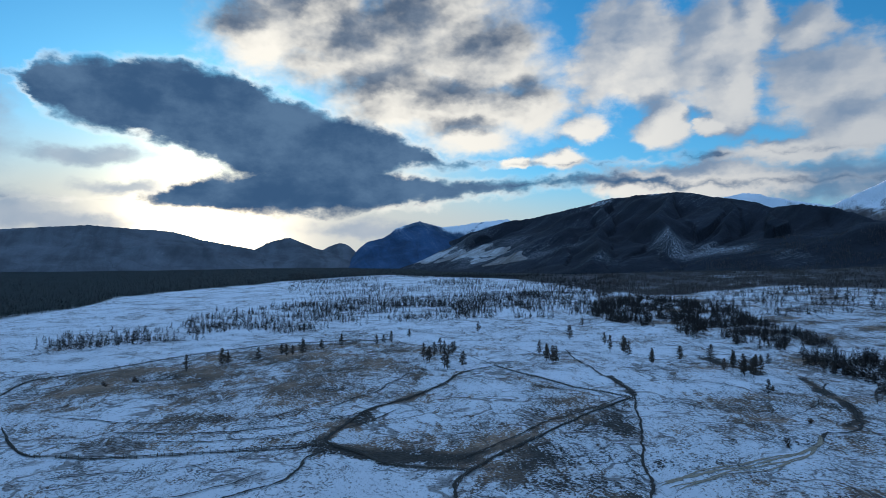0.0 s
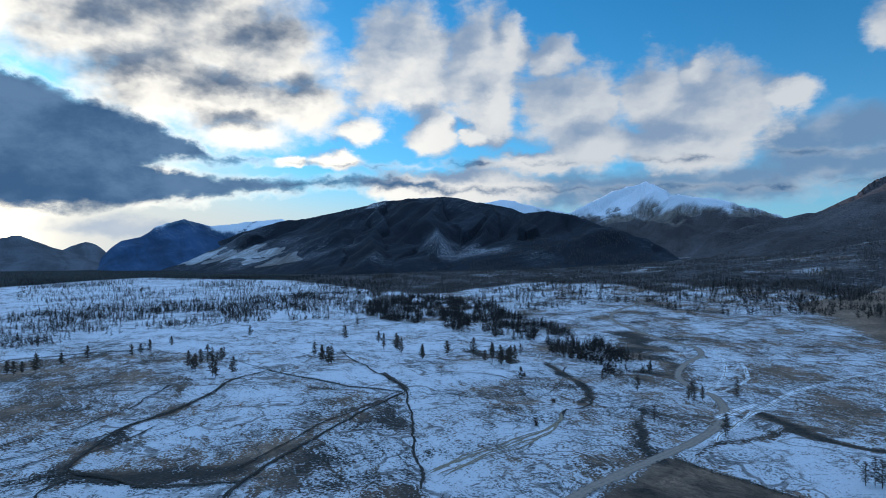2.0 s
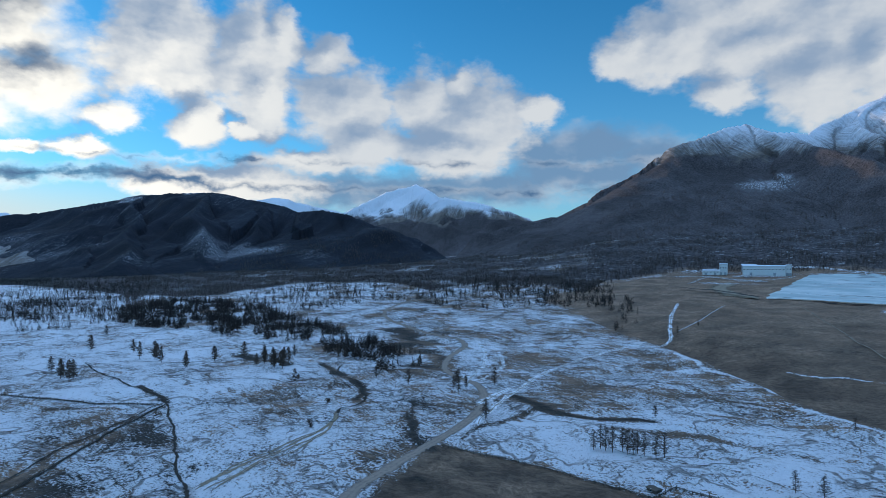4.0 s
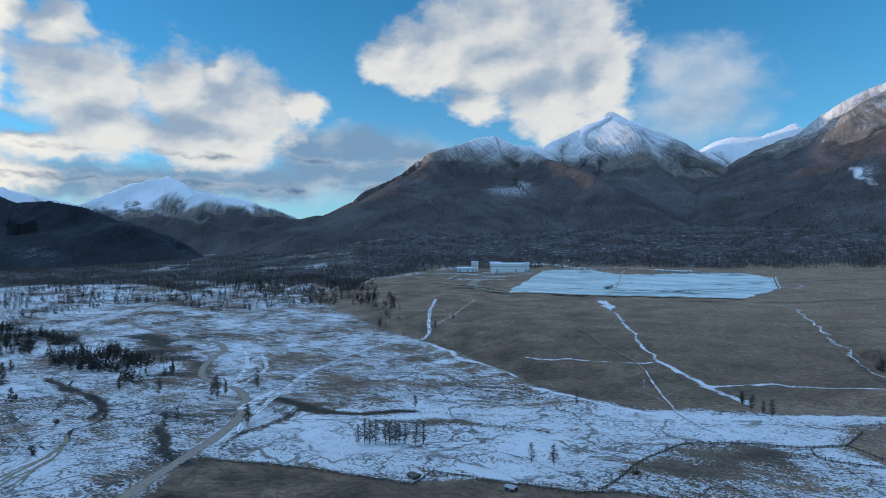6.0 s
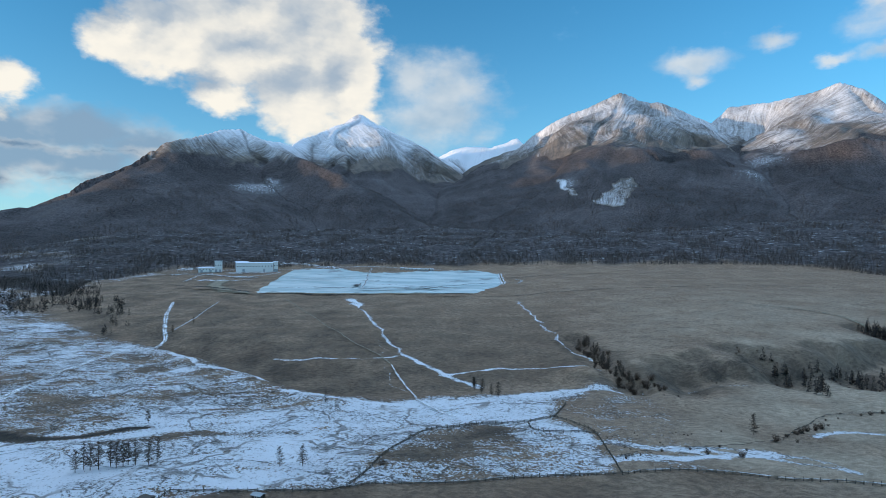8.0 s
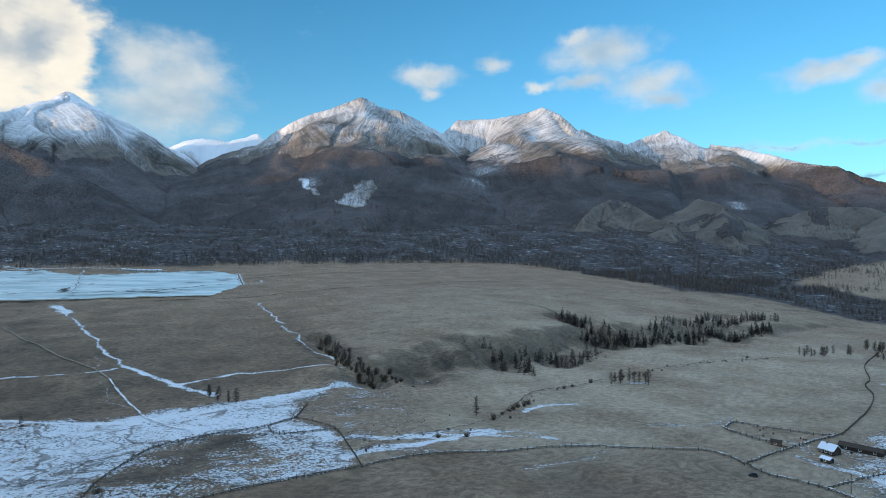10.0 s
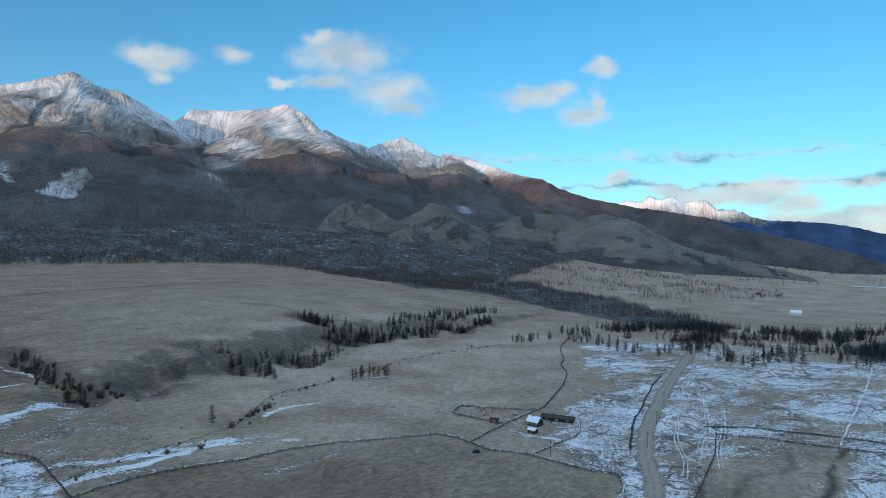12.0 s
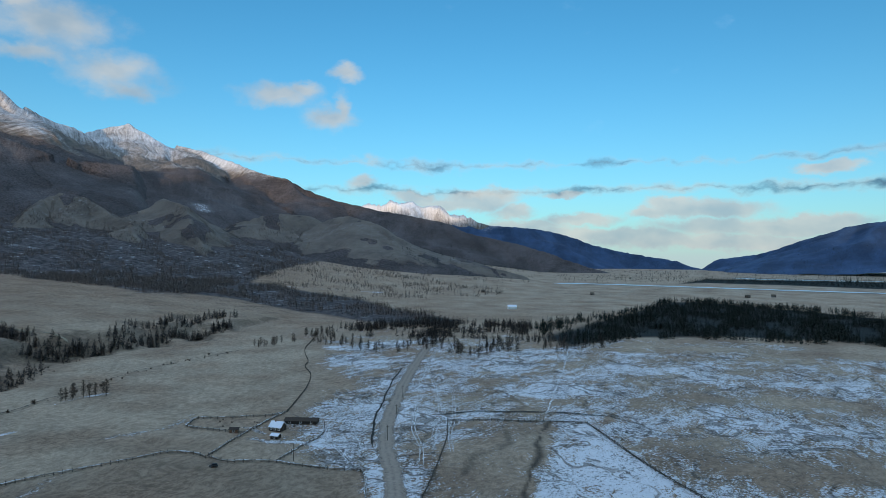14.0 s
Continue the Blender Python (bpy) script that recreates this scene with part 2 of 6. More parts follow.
heap_light = maths(wt, "MULTIPLY", maths(wt, "SUBTRACT", heap, heap_off), 0.8)
thin_depth = cloud_field([(FAINT_NORTH, 0.5), (SCRAPS, 0.5), (LOW_EAST, 0.95), (LOW_WEST, 0.6)])

sun_way = (math.sin(radians(SUN_BEARING)) * math.cos(radians(SUN_HEIGHT)), math.cos(radians(SUN_BEARING)) * math.cos(radians(SUN_HEIGHT)), math.sin(radians(SUN_HEIGHT)))
near_sun = maths(wt, "MAXIMUM", vecs(wt, "DOT_PRODUCT", way, sun_way), 0.0)
toward = smooth(wt, near_sun, 0.55, 1.0)

body = blend(wt, 1.0, sky.outputs[0], SKY_TINT, "MULTIPLY")
low_haze = maths(wt, "POWER", 2.718, maths(wt, "MULTIPLY", maths(wt, "MAXIMUM", el, 0.0), -0.16))
body = blend(wt, maths(wt, "MULTIPLY", low_haze, 0.75), body, HAZE)
body = blend(wt, maths(wt, "MULTIPLY", maths(wt, "MULTIPLY", smooth(wt, near_sun, 0.86, 0.995), 0.90), smooth(wt, el, 15.0, 4.0)), body, (0.86, 0.75, 0.58))
body = blend(wt, maths(wt, "MULTIPLY", maths(wt, "MULTIPLY", smooth(wt, near_sun, 0.66, 0.93), 0.85), smooth(wt, el, 8.0, 2.0)), body, (0.80, 0.74, 0.64))
aureole = maths(wt, "ADD", maths(wt, "MULTIPLY", maths(wt, "POWER", near_sun, 1500.0), 9.0),
                maths(wt, "ADD", maths(wt, "MULTIPLY", maths(wt, "POWER", near_sun, 160.0), 2.9), maths(wt, "MULTIPLY", maths(wt, "POWER", near_sun, 12.0), 0.12)))
body = blend(wt, 1.0, body, vecs(wt, "SCALE", (1.0, 0.72, 0.38), scale=aureole), "ADD")


def cover(below, depth, ragged, soft, lit, shade, thick_low, thick_high, most=1.0, body_weight=1.0, light=None):
    """Lays a family of clouds over the sky: bright edges and tops, dull thick middles and bases."""
    full = maths(wt, "ADD", depth, maths(wt, "MULTIPLY", maths(wt, "SUBTRACT", puff, 0.5), ragged))
    mask = smooth(wt, full, -0.28, soft, 0.0, most)
    base = maths(wt, "MULTIPLY", maths(wt, "SUBTRACT", puff_low, puff_broad), 2.2)
    dull = maths(wt, "ADD", maths(wt, "MULTIPLY", full, body_weight), base)
    if light is not None:
        dull = maths(wt, "SUBTRACT", maths(wt, "MULTIPLY", dull, 0.45), maths(wt, "ADD", light, heap_light))
    heavy = smooth(wt, dull, thick_low, thick_high)
    return blend(wt, mask, below, blend(wt, heavy, lit, shade)), mask


# unseen high cloud cover, added to brighten the ground with bluish light
high = smooth(wt, el, 24.0, 40.0)
overhead_fill = maths(wt, "SUBTRACT", maths(wt, "MULTIPLY", high, 1.0), 0.55)
glow = vecs(wt, "SCALE", (0.80, 0.60, 0.34), scale=toward)
lit_pale = vecs(wt, "ADD", (0.78, 0.72, 0.64), glow)
body, m3 = cover(body, overhead_fill, 1.6, 0.5, (0.54, 0.78, 1.12), (0.40, 0.60, 0.92), 0.2, 0.9, 0.95)
body, m0 = cover(body, thin_depth, 1.5, 0.55, (0.62, 0.62, 0.62), (0.30, 0.39, 0.49), -0.5, 0.8, 0.80, 0.2)
body, m5 = cover(body, low_depth, 1.8, 0.6, (0.62, 0.60, 0.58), (0.20, 0.29, 0.40), -0.5, 0.35, 0.92, 0.6)
body, m1 = cover(body, pale_depth, 2.2, 0.30, lit_pale, (0.30, 0.36, 0.44), -0.45, 0.85, 0.97, 0.5, pale_light)
lit_dark = vecs(wt, "ADD", (0.58, 0.56, 0.54), vecs(wt, "SCALE", (1.3, 1.0, 0.60), scale=toward))
mottle = smooth(wt, grain(wt, vecs(wt, "ADD", stretch, (9, 2, 30)), 5.0, 6.0, 0.6), 0.34, 0.68)
storm = blend(wt, mottle, (0.066, 0.128, 0.225), (0.155, 0.240, 0.345))
torn = blend(wt, mottle, (0.13, 0.17, 0.23), (0.30, 0.33, 0.37))
body, m4 = cover(body, torn_depth, 1.7, 0.55, vecs(wt, "ADD", (0.56, 0.54, 0.52), vecs(wt, "SCALE", (0.90, 0.70, 0.42), scale=toward)), torn, -0.30, 0.65, 1.0, 0.9, torn_light)
body, m2 = cover(body, dark_depth, 1.8, 0.75, lit_dark, storm, -0.20, 0.60, 1.0, 1.3)
back = wt.nodes.new("ShaderNodeBackground")
wt.links.new(body, back.inputs[0])
back.inputs[1].default_value = 1.0
wt.links.new(back.outputs[0], wt.nodes.new("ShaderNodeOutputWorld").inputs[0])

sun = new("sun", bpy.data.lights.new("sun", "SUN"))
sun.data.energy, sun.data.angle, sun.data.color = 2.9, radians(0.6), (1.0, 0.72, 0.48)
sun.matrix_world = look((0, 0, 0), [-v for v in (math.sin(radians(SUN_BEARING)), math.cos(radians(SUN_BEARING)), math.tan(radians(LAMP_HEIGHT)))])

# ---- materials ----


def material(name):
    m = bpy.data.materials.new(name)
    m.use_nodes = True
    nt = m.node_tree
    nt.nodes.clear()
    out = nt.nodes.new("ShaderNodeOutputMaterial")
    bsdf = nt.nodes.new("ShaderNodeBsdfPrincipled")
    nt.links.new(bsdf.outputs[0], out.inputs[0])
    bsdf.inputs["Specular IOR Level"].default_value = 0.2
    return m, nt, bsdf


def relief(nt, bsdf, height, distance, strength=1.0):
    n = nt.nodes.new("ShaderNodeBump")
    n.inputs["Strength"].default_value, n.inputs["Distance"].default_value = strength, distance
    val(nt, n.inputs["Height"], height)
    nt.links.new(n.outputs[0], bsdf.inputs["Normal"])


def place(nt):
    return nt.nodes.new("ShaderNodeNewGeometry").outputs["Position"]


def plain(name, colour, rough=0.8, size=1.0, vary=0.25, bump=0.02, metal=0.0):
    """Paint, wood or stone with grain and blotches."""
    m, nt, bsdf = material(name)
    co = nt.nodes.new("ShaderNodeTexCoord").outputs["Object"]
    a, b = grain(nt, co, size, 4), grain(nt, co, size * 0.12, 3)
    k = maths(nt, "ADD", maths(nt, "MULTIPLY", a, vary * 2), maths(nt, "MULTIPLY", b, vary))
    info = nt.nodes.new("ShaderNodeObjectInfo").outputs["Random"]
    k = maths(nt, "ADD", k, maths(nt, "MULTIPLY", info, vary * 0.8))
    k = maths(nt, "ADD", k, 1.0 - 1.9 * vary)
    val(nt, bsdf.inputs["Base Color"], vecs(nt, "SCALE", colour, scale=k))
    bsdf.inputs["Roughness"].default_value, bsdf.inputs["Metallic"].default_value = rough, metal
    relief(nt, bsdf, b, bump)
    return m


SNOW = (0.90, 0.895, 0.93)
WOOD_DARK, WOOD_LIGHT = (0.026, 0.023, 0.025), (0.135, 0.113, 0.110)


def ground_material():
    """Frozen pasture: tussocky brown grass with snow left in the hollows."""
    m, nt, bsdf = material("frozen_pasture")
    p = place(nt)
    snow, wet, pale = attribute(nt, "snow"), attribute(nt, "wet"), attribute(nt, "pale")
    bent = vecs(nt, "ADD", p, vecs(nt, "SCALE", vecs(nt, "SUBTRACT", grain(nt, p, 40, 2, colour=True), (0.5, 0.5, 0.5)), scale=30.0))
    drift = grain(nt, vecs(nt, "MULTIPLY", bent, (1.0, 0.6, 0.2)), 26.0, 6, 0.62)
    furrow = grain(nt, vecs(nt, "MULTIPLY", bent, (1.0, 0.32, 0.3)), 6.5, 5, 0.68)
    tuft = grain(nt, p, 1.5, 6, 0.72)
    mixed = maths(nt, "ADD", maths(nt, "MULTIPLY", drift, 0.50), maths(nt, "ADD", maths(nt, "MULTIPLY", furrow, 0.66), maths(nt, "MULTIPLY", tuft, 1.05)))
    edge = maths(nt, "SUBTRACT", 1.50, maths(nt, "MULTIPLY", snow, 0.70))
    mask = smooth(nt, maths(nt, "SUBTRACT", mixed, edge), -0.035, 0.035)
    clear = smooth(nt, snow, 0.01, 0.06)
    rill = maths(nt, "ABSOLUTE", maths(nt, "SUBTRACT", grain(nt, bent, 85.0, 4, 0.5), 0.5))
    rill_small = maths(nt, "ABSOLUTE", maths(nt, "SUBTRACT", grain(nt, vecs(nt, "ADD", bent, (300, 70, 0)), 38.0, 4, 0.5), 0.5))
    rills = maths(nt, "MAXIMUM", smooth(nt, rill, 0.012, 0.004), maths(nt, "MULTIPLY", smooth(nt, rill_small, 0.020, 0.005), smooth(nt, drift, 0.42, 0.54)))
    rills = maths(nt, "MULTIPLY", rills, maths(nt, "MULTIPLY", smooth(nt, snow, 0.30, 0.55, 0.0, 0.72), smooth(nt, snow, 0.92, 0.76)))
    stubble = smooth(nt, maths(nt, "ADD", maths(nt, "MULTIPLY", grain(nt, vecs(nt, "MULTIPLY", bent, (1.0, 0.7, 1.0)), 1.5, 5, 0.78), 0.65), maths(nt, "MULTIPLY", drift, 0.35)), 0.530, 0.575)
    mask = maths(nt, "MULTIPLY", maths(nt, "MULTIPLY", mask, clear), maths(nt, "MULTIPLY", maths(nt, "SUBTRACT", 1.0, rills), maths(nt, "SUBTRACT", 1.0, maths(nt, "MULTIPLY", stubble, 0.85))))
    patch = grain(nt, p, 55, 5, 0.6)
    fineness = grain(nt, vecs(nt, "MULTIPLY", bent, (1.0, 0.6, 1.0)), 3.2, 7, 0.80)
    straw = blend(nt, smooth(nt, patch, 0.35, 0.65), (0.385, 0.252, 0.165), (0.545, 0.375, 0.252))
    turf = blend(nt, smooth(nt, fineness, 0.34, 0.68), (0.190, 0.124, 0.082), straw)
    turf = blend(nt, pale, turf, blend(nt, smooth(nt, fineness, 0.33, 0.68), (0.325, 0.243, 0.17), (0.62, 0.475, 0.345)))
    sod = blend(nt, smooth(nt, fineness, 0.35, 0.7), (0.022, 0.019, 0.016), (0.066, 0.053, 0.039))
    # wet also carries the shading painted on the bank slope
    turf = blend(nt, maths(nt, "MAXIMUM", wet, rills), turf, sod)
    turf = blend(nt, maths(nt, "MULTIPLY", stubble, smooth(nt, snow, 0.30, 0.60, 0.0, 0.8)), turf, (0.034, 0.026, 0.020))
    dusting = blend(nt, maths(nt, "MULTIPLY", smooth(nt, tuft, 0.42, 0.75), maths(nt, "MULTIPLY", snow, 0.28)), turf, SNOW)
    open_land = blend(nt, maths(nt, "MULTIPLY", mask, 0.98), dusting, SNOW)
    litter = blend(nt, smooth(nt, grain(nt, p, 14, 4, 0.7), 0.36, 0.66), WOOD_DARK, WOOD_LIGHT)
    # spruce litter; the western floor takes it too, painted dark for backlight
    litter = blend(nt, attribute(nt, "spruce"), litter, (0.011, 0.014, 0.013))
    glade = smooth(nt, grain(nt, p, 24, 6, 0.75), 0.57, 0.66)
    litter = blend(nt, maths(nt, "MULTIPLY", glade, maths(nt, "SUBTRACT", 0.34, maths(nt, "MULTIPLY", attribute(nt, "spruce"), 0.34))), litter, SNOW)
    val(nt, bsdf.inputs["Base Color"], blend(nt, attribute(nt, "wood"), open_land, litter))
    bsdf.inputs["Roughness"].default_value = 0.85
    relief(nt, bsdf, maths(nt, "ADD", maths(nt, "MULTIPLY", fineness, 0.8), maths(nt, "ADD", tuft, maths(nt, "MULTIPLY", mask, 0.3))), 1.6, 0.9)
    return m


def mountain_material(name="mountain_side", wood_dark=WOOD_DARK, wood_light=WOOD_LIGHT, rock_dark=(0.105, 0.092, 0.086), rock_light=(0.235, 0.190, 0.155)):
    """Larch slopes below, bare grass and scree above, snow on the heights and in the gullies."""
    m, nt, bsdf = material(name)
    p = place(nt)
    snow, wood = attribute(nt, "snow"), attribute(nt, "wood")
    warm = attribute(nt, "grass")
    big, mid, small = grain(nt, p, 260, 6, 0.62), grain(nt, p, 60, 6, 0.66), grain(nt, p, 14, 4, 0.7)
    down = together(nt, attribute(nt, "along"), maths(nt, "MULTIPLY", attribute(nt, "fall"), 0.10), 0.0)
    streak = grain(nt, vecs(nt, "ADD", down, vecs(nt, "SCALE", p, scale=0.02)), 13.0, 5, 0.7)
    broad = grain(nt, vecs(nt, "ADD", down, vecs(nt, "SCALE", p, scale=0.10)), 90.0, 4, 0.6)
    rock = blend(nt, smooth(nt, maths(nt, "ADD", maths(nt, "MULTIPLY", mid, 0.6), maths(nt, "MULTIPLY", streak, 0.4)), 0.36, 0.64), rock_dark, rock_light)
    grass = blend(nt, smooth(nt, maths(nt, "ADD", maths(nt, "MULTIPLY", mid, 0.5), maths(nt, "MULTIPLY", broad, 0.5)), 0.38, 0.64), (0.128, 0.106, 0.090), (0.200, 0.168, 0.142))
    bare = blend(nt, warm, rock, grass)
    stems = grain(nt, vecs(nt, "MULTIPLY", p, (1.0, 1.0, 0.35)), 7.0, 5, 0.75)
    trees = blend(nt, smooth(nt, stems, 0.28, 0.74), wood_dark, wood_light)
    trees = vecs(nt, "SCALE", trees, scale=smooth(nt, maths(nt, "ADD", big, maths(nt, "MULTIPLY", maths(nt, "SUBTRACT", broad, 0.5), 0.7)), 0.30, 0.70, 0.70, 1.30))
    wooded = smooth(nt, maths(nt, "ADD", wood, maths(nt, "ADD", maths(nt, "MULTIPLY", maths(nt, "SUBTRACT", maths(nt, "ADD", mid, broad), 1.0), 0.7), maths(nt, "MULTIPLY", maths(nt, "SUBTRACT", small, 0.5), 0.5))), 0.38, 0.62)
    base = blend(nt, wooded, bare, trees)
    k = maths(nt, "ADD", snow, maths(nt, "ADD", maths(nt, "MULTIPLY", maths(nt, "SUBTRACT", streak, 0.5), 0.75), maths(nt, "ADD", maths(nt, "MULTIPLY", maths(nt, "SUBTRACT", big, 0.5), 0.9), maths(nt, "MULTIPLY", maths(nt, "SUBTRACT", small, 0.5), 0.45))))
    lying = smooth(nt, k, 0.08, 0.80)
    lying = maths(nt, "MULTIPLY", lying, maths(nt, "SUBTRACT", 1.0, maths(nt, "MULTIPLY", wooded, smooth(nt, stems, 0.34, 0.56))))
    val(nt, bsdf.inputs["Base Color"], blend(nt, maths(nt, "MULTIPLY", lying, 0.92), base, SNOW))
    bsdf.inputs["Roughness"].default_value = 0.9
    rough = maths(nt, "ADD", maths(nt, "ADD", streak, maths(nt, "MULTIPLY", mid, 0.5)), maths(nt, "MULTIPLY", small, 0.25))
    relief(nt, bsdf, maths(nt, "MULTIPLY", rough, maths(nt, "SUBTRACT", 1.0, maths(nt, "MULTIPLY", wooded, 0.6))), 9.0, 1.0)
    return m


def twig_material(name, dark, light, size=0.9):
    m, nt, bsdf = material(name)
    n = nt.nodes.new("ShaderNodeNewGeometry")
    k = maths(nt, "ADD", maths(nt, "MULTIPLY", n.outputs["Random Per Island"], 0.6), maths(nt, "MULTIPLY", grain(nt, n.outputs["Position"], size, 2), 0.5))
    val(nt, bsdf.inputs["Base Color"], blend(nt, k, dark, light))
    bsdf.inputs["Roughness"].default_value = 0.9
    return m


def road_material(name, earth, cover, ruts, feather=0.30):
    """Packed earth with wheel ruts along it and snow on the crown and verges; 'across' runs from -1 to 1."""
    m, nt, bsdf = material(name)
    p = place(nt)
    u = attribute(nt, "across")
    rut = maths(nt, "ABSOLUTE", maths(nt, "SINE", maths(nt, "MULTIPLY", maths(nt, "ADD", u, maths(nt, "MULTIPLY", maths(nt, "SUBTRACT", grain(nt, p, 12, 3), 0.5), 0.35)), ruts)))
    side = maths(nt, "ABSOLUTE", u)
    lay = maths(nt, "ADD", maths(nt, "MULTIPLY", side, 0.45), maths(nt, "ADD", maths(nt, "MULTIPLY", grain(nt, p, 9, 5, 0.65), 0.9), maths(nt, "MULTIPLY", rut, 0.25)))
    white = smooth(nt, lay, 1.22 - cover, 1.42 - cover)
    soil = blend(nt, smooth(nt, grain(nt, p, 2.2, 5, 0.7), 0.3, 0.7), [v * 0.75 for v in earth], [v * 1.25 for v in earth])
    soil = blend(nt, maths(nt, "MULTIPLY", rut, 0.4), soil, [v * 1.5 for v in earth])
    val(nt, bsdf.inputs["Base Color"], blend(nt, white, soil, SNOW))
    fringe = maths(nt, "ADD", maths(nt, "SUBTRACT", 1.0, side), maths(nt, "MULTIPLY", maths(nt, "SUBTRACT", grain(nt, p, 3.5, 5, 0.7), 0.5), 2.4))
    val(nt, bsdf.inputs["Alpha"], smooth(nt, fringe, feather - 0.25, feather + 0.25))
    bsdf.inputs["Roughness"].default_value = 0.8
    relief(nt, bsdf, grain(nt, p, 1.2, 4), 0.3)
    return m


PASTURE, MOUNTAIN = ground_material(), mountain_material()
# distance haze is mixed into these wood and rock colours as blue
HAZE_BLUE_WOODS = mountain_material("haze_blue_woods", (0.026, 0.055, 0.115), (0.044, 0.085, 0.165), (0.05, 0.09, 0.15), (0.09, 0.13, 0.19))
# same forest in darker colours: the backlit ridge's shade is painted in
BACKLIT_WOODS = mountain_material("backlit_ridge_woods", (0.008, 0.010, 0.016), (0.022, 0.025, 0.034), (0.036, 0.036, 0.042), (0.085, 0.082, 0.080))
# haze near the sun is painted into these hills as paler grey-blue
HAZY_HILLS = mountain_material("hazy_western_hills", (0.085, 0.090, 0.105), (0.125, 0.128, 0.140), (0.12, 0.12, 0.135), (0.18, 0.175, 0.18))
BARK = plain("larch_bark", (0.085, 0.065, 0.052), 0.9, 0.6, 0.3)
TWIGS = twig_material("larch_twigs", (0.034, 0.026, 0.022), (0.125, 0.090, 0.068))
DARK_LARCH = twig_material("dark_larch_crowns", (0.014, 0.013, 0.013), (0.066, 0.051, 0.043), 5.0)
NEEDLES = twig_material("spruce_needles", (0.008, 0.012, 0.010), (0.024, 0.030, 0.023))
WILLOW = twig_material("willow_twigs", (0.050, 0.030, 0.022), (0.13, 0.085, 0.06))
FAR_WOOD = twig_material("far_larch_wood", (0.046, 0.038, 0.036), (0.205, 0.160, 0.138), 9.0)
OLD_WOOD = plain("weathered_wood", (0.105, 0.088, 0.072), 0.9, 0.8, 0.3)
LOGS = plain("dark_logs", (0.055, 0.042, 0.034), 0.9, 0.7, 0.3)
ROOF_SNOW = plain("snow_on_roof", (0.76, 0.80, 0.88), 0.7, 1.4, 0.06)
WHITE_SHEET = plain("white_cladding", (0.74, 0.74, 0.72), 0.5, 6.0, 0.06)
GREY_SHEET = plain("grey_cladding", (0.36, 0.38, 0.40), 0.5, 6.0, 0.12)
DARK_GLASS = plain("dark_glass", (0.02, 0.022, 0.026), 0.15, 2.0, 0.1, 0.0)
RUST = plain("rusty_sheet", (0.20, 0.11, 0.07), 0.7, 1.5, 0.3)
ROAD = road_material("packed_gravel", (0.255, 0.205, 0.165), 0.10, 4.5, 0.05)
TRACK = road_material("snowy_wheel_track", (0.20, 0.165, 0.12), 0.60, 7.5, 0.35)
RUNNEL = road_material("snow_filled_wash", (0.17, 0.14, 0.10), 0.62, 2.0, 0.5)
DITCH = road_material("wet_ditch", (0.030, 0.026, 0.022), -0.28, 3.0)
BROOK = road_material("frozen_brook", (0.050, 0.042, 0.034), 0.10, 3.0, 0.80)
PATHWAY = road_material("dry_track", (0.25, 0.205, 0.145), 0.0, 5.0)


def tailings_material():
    """Ice and pale slurry in bands, swept by wind."""
    m, nt, bsdf = material("pale_tailings")
    p = place(nt)
    bands = grain(nt, vecs(nt, "MULTIPLY", p, (1.0, 0.22, 1.0)), 30.0, 6, 0.65)
    blots = grain(nt, p, 70.0, 5, 0.6)
    tone = blend(nt, smooth(nt, bands, 0.40, 0.62), (0.40, 0.50, 0.50), (0.66, 0.72, 0.71))
    tone = blend(nt, smooth(nt, blots, 0.57, 0.66), tone, (0.24, 0.27, 0.27))
    val(nt, bsdf.inputs["Base Color"], tone)
    bsdf.inputs["Roughness"].default_value = 0.45
    relief(nt, bsdf, bands, 0.8)
    return m


CAR_PAINT = plain("dark_car_paint", (0.03, 0.032, 0.035), 0.3, 1.0, 0.2, 0.0)
RUBBER = plain("rubber", (0.02, 0.02, 0.02), 0.9, 0.3, 0.2)
ICE = plain("ice", (0.62, 0.74, 0.80), 0.35, 14.0, 0.08)
TAILINGS = tailings_material()

# ---- ground: one sheet from below the camera to the horizon ----


def near_polygon(x, y, points, soft):
    """1 inside the outline, 0 outside, over a soft edge."""
    px, py = np.array(points, float).T
    inside, best = np.zeros(x.shape, bool), np.full(x.shape, 1e9)
    for k in range(len(px)):
        x0, y0, x1, y1 = px[k - 1], py[k - 1], px[k], py[k]
        dx, dy = x1 - x0, y1 - y0
        t = np.clip(((x - x0) * dx + (y - y0) * dy) / (dx * dx + dy * dy + 1e-9), 0, 1)
        best = np.minimum(best, np.hypot(x - x0 - t * dx, y - y0 - t * dy))
        inside ^= ((y0 > y) != (y1 > y)) & (x < (x1 - x0) * (y - y0) / (y1 - y0 + 1e-9) + x0)
    return step(-soft, soft, np.where(inside, best, -best))


# field outlines, metres
HAYFIELD = [(-311, 436), (-324, 484), (-274, 564), (-189, 681), (-62, 721), (4, 649), (-18, 439), (-61, 328), (-110, 313), (-191, 306), (-251, 353)]
HAYFIELD_UPPER = [(-311, 446), (-324, 490), (-274, 564), (-189, 681), (-62, 715), (-2, 640), (-30, 560), (-80, 470), (-180, 410)]
LOOP_FIELD = [(-61, 328), (-60, 356), (-44, 405), (0, 479), (46, 559), (90, 477), (131, 435), (72, 366), (12, 284), (-26, 292)]
ROUGH_FIELD = [(130, 430), (96, 396), (33, 315), (6, 257), (0, 235), (80, 230), (103, 320), (119, 379)]
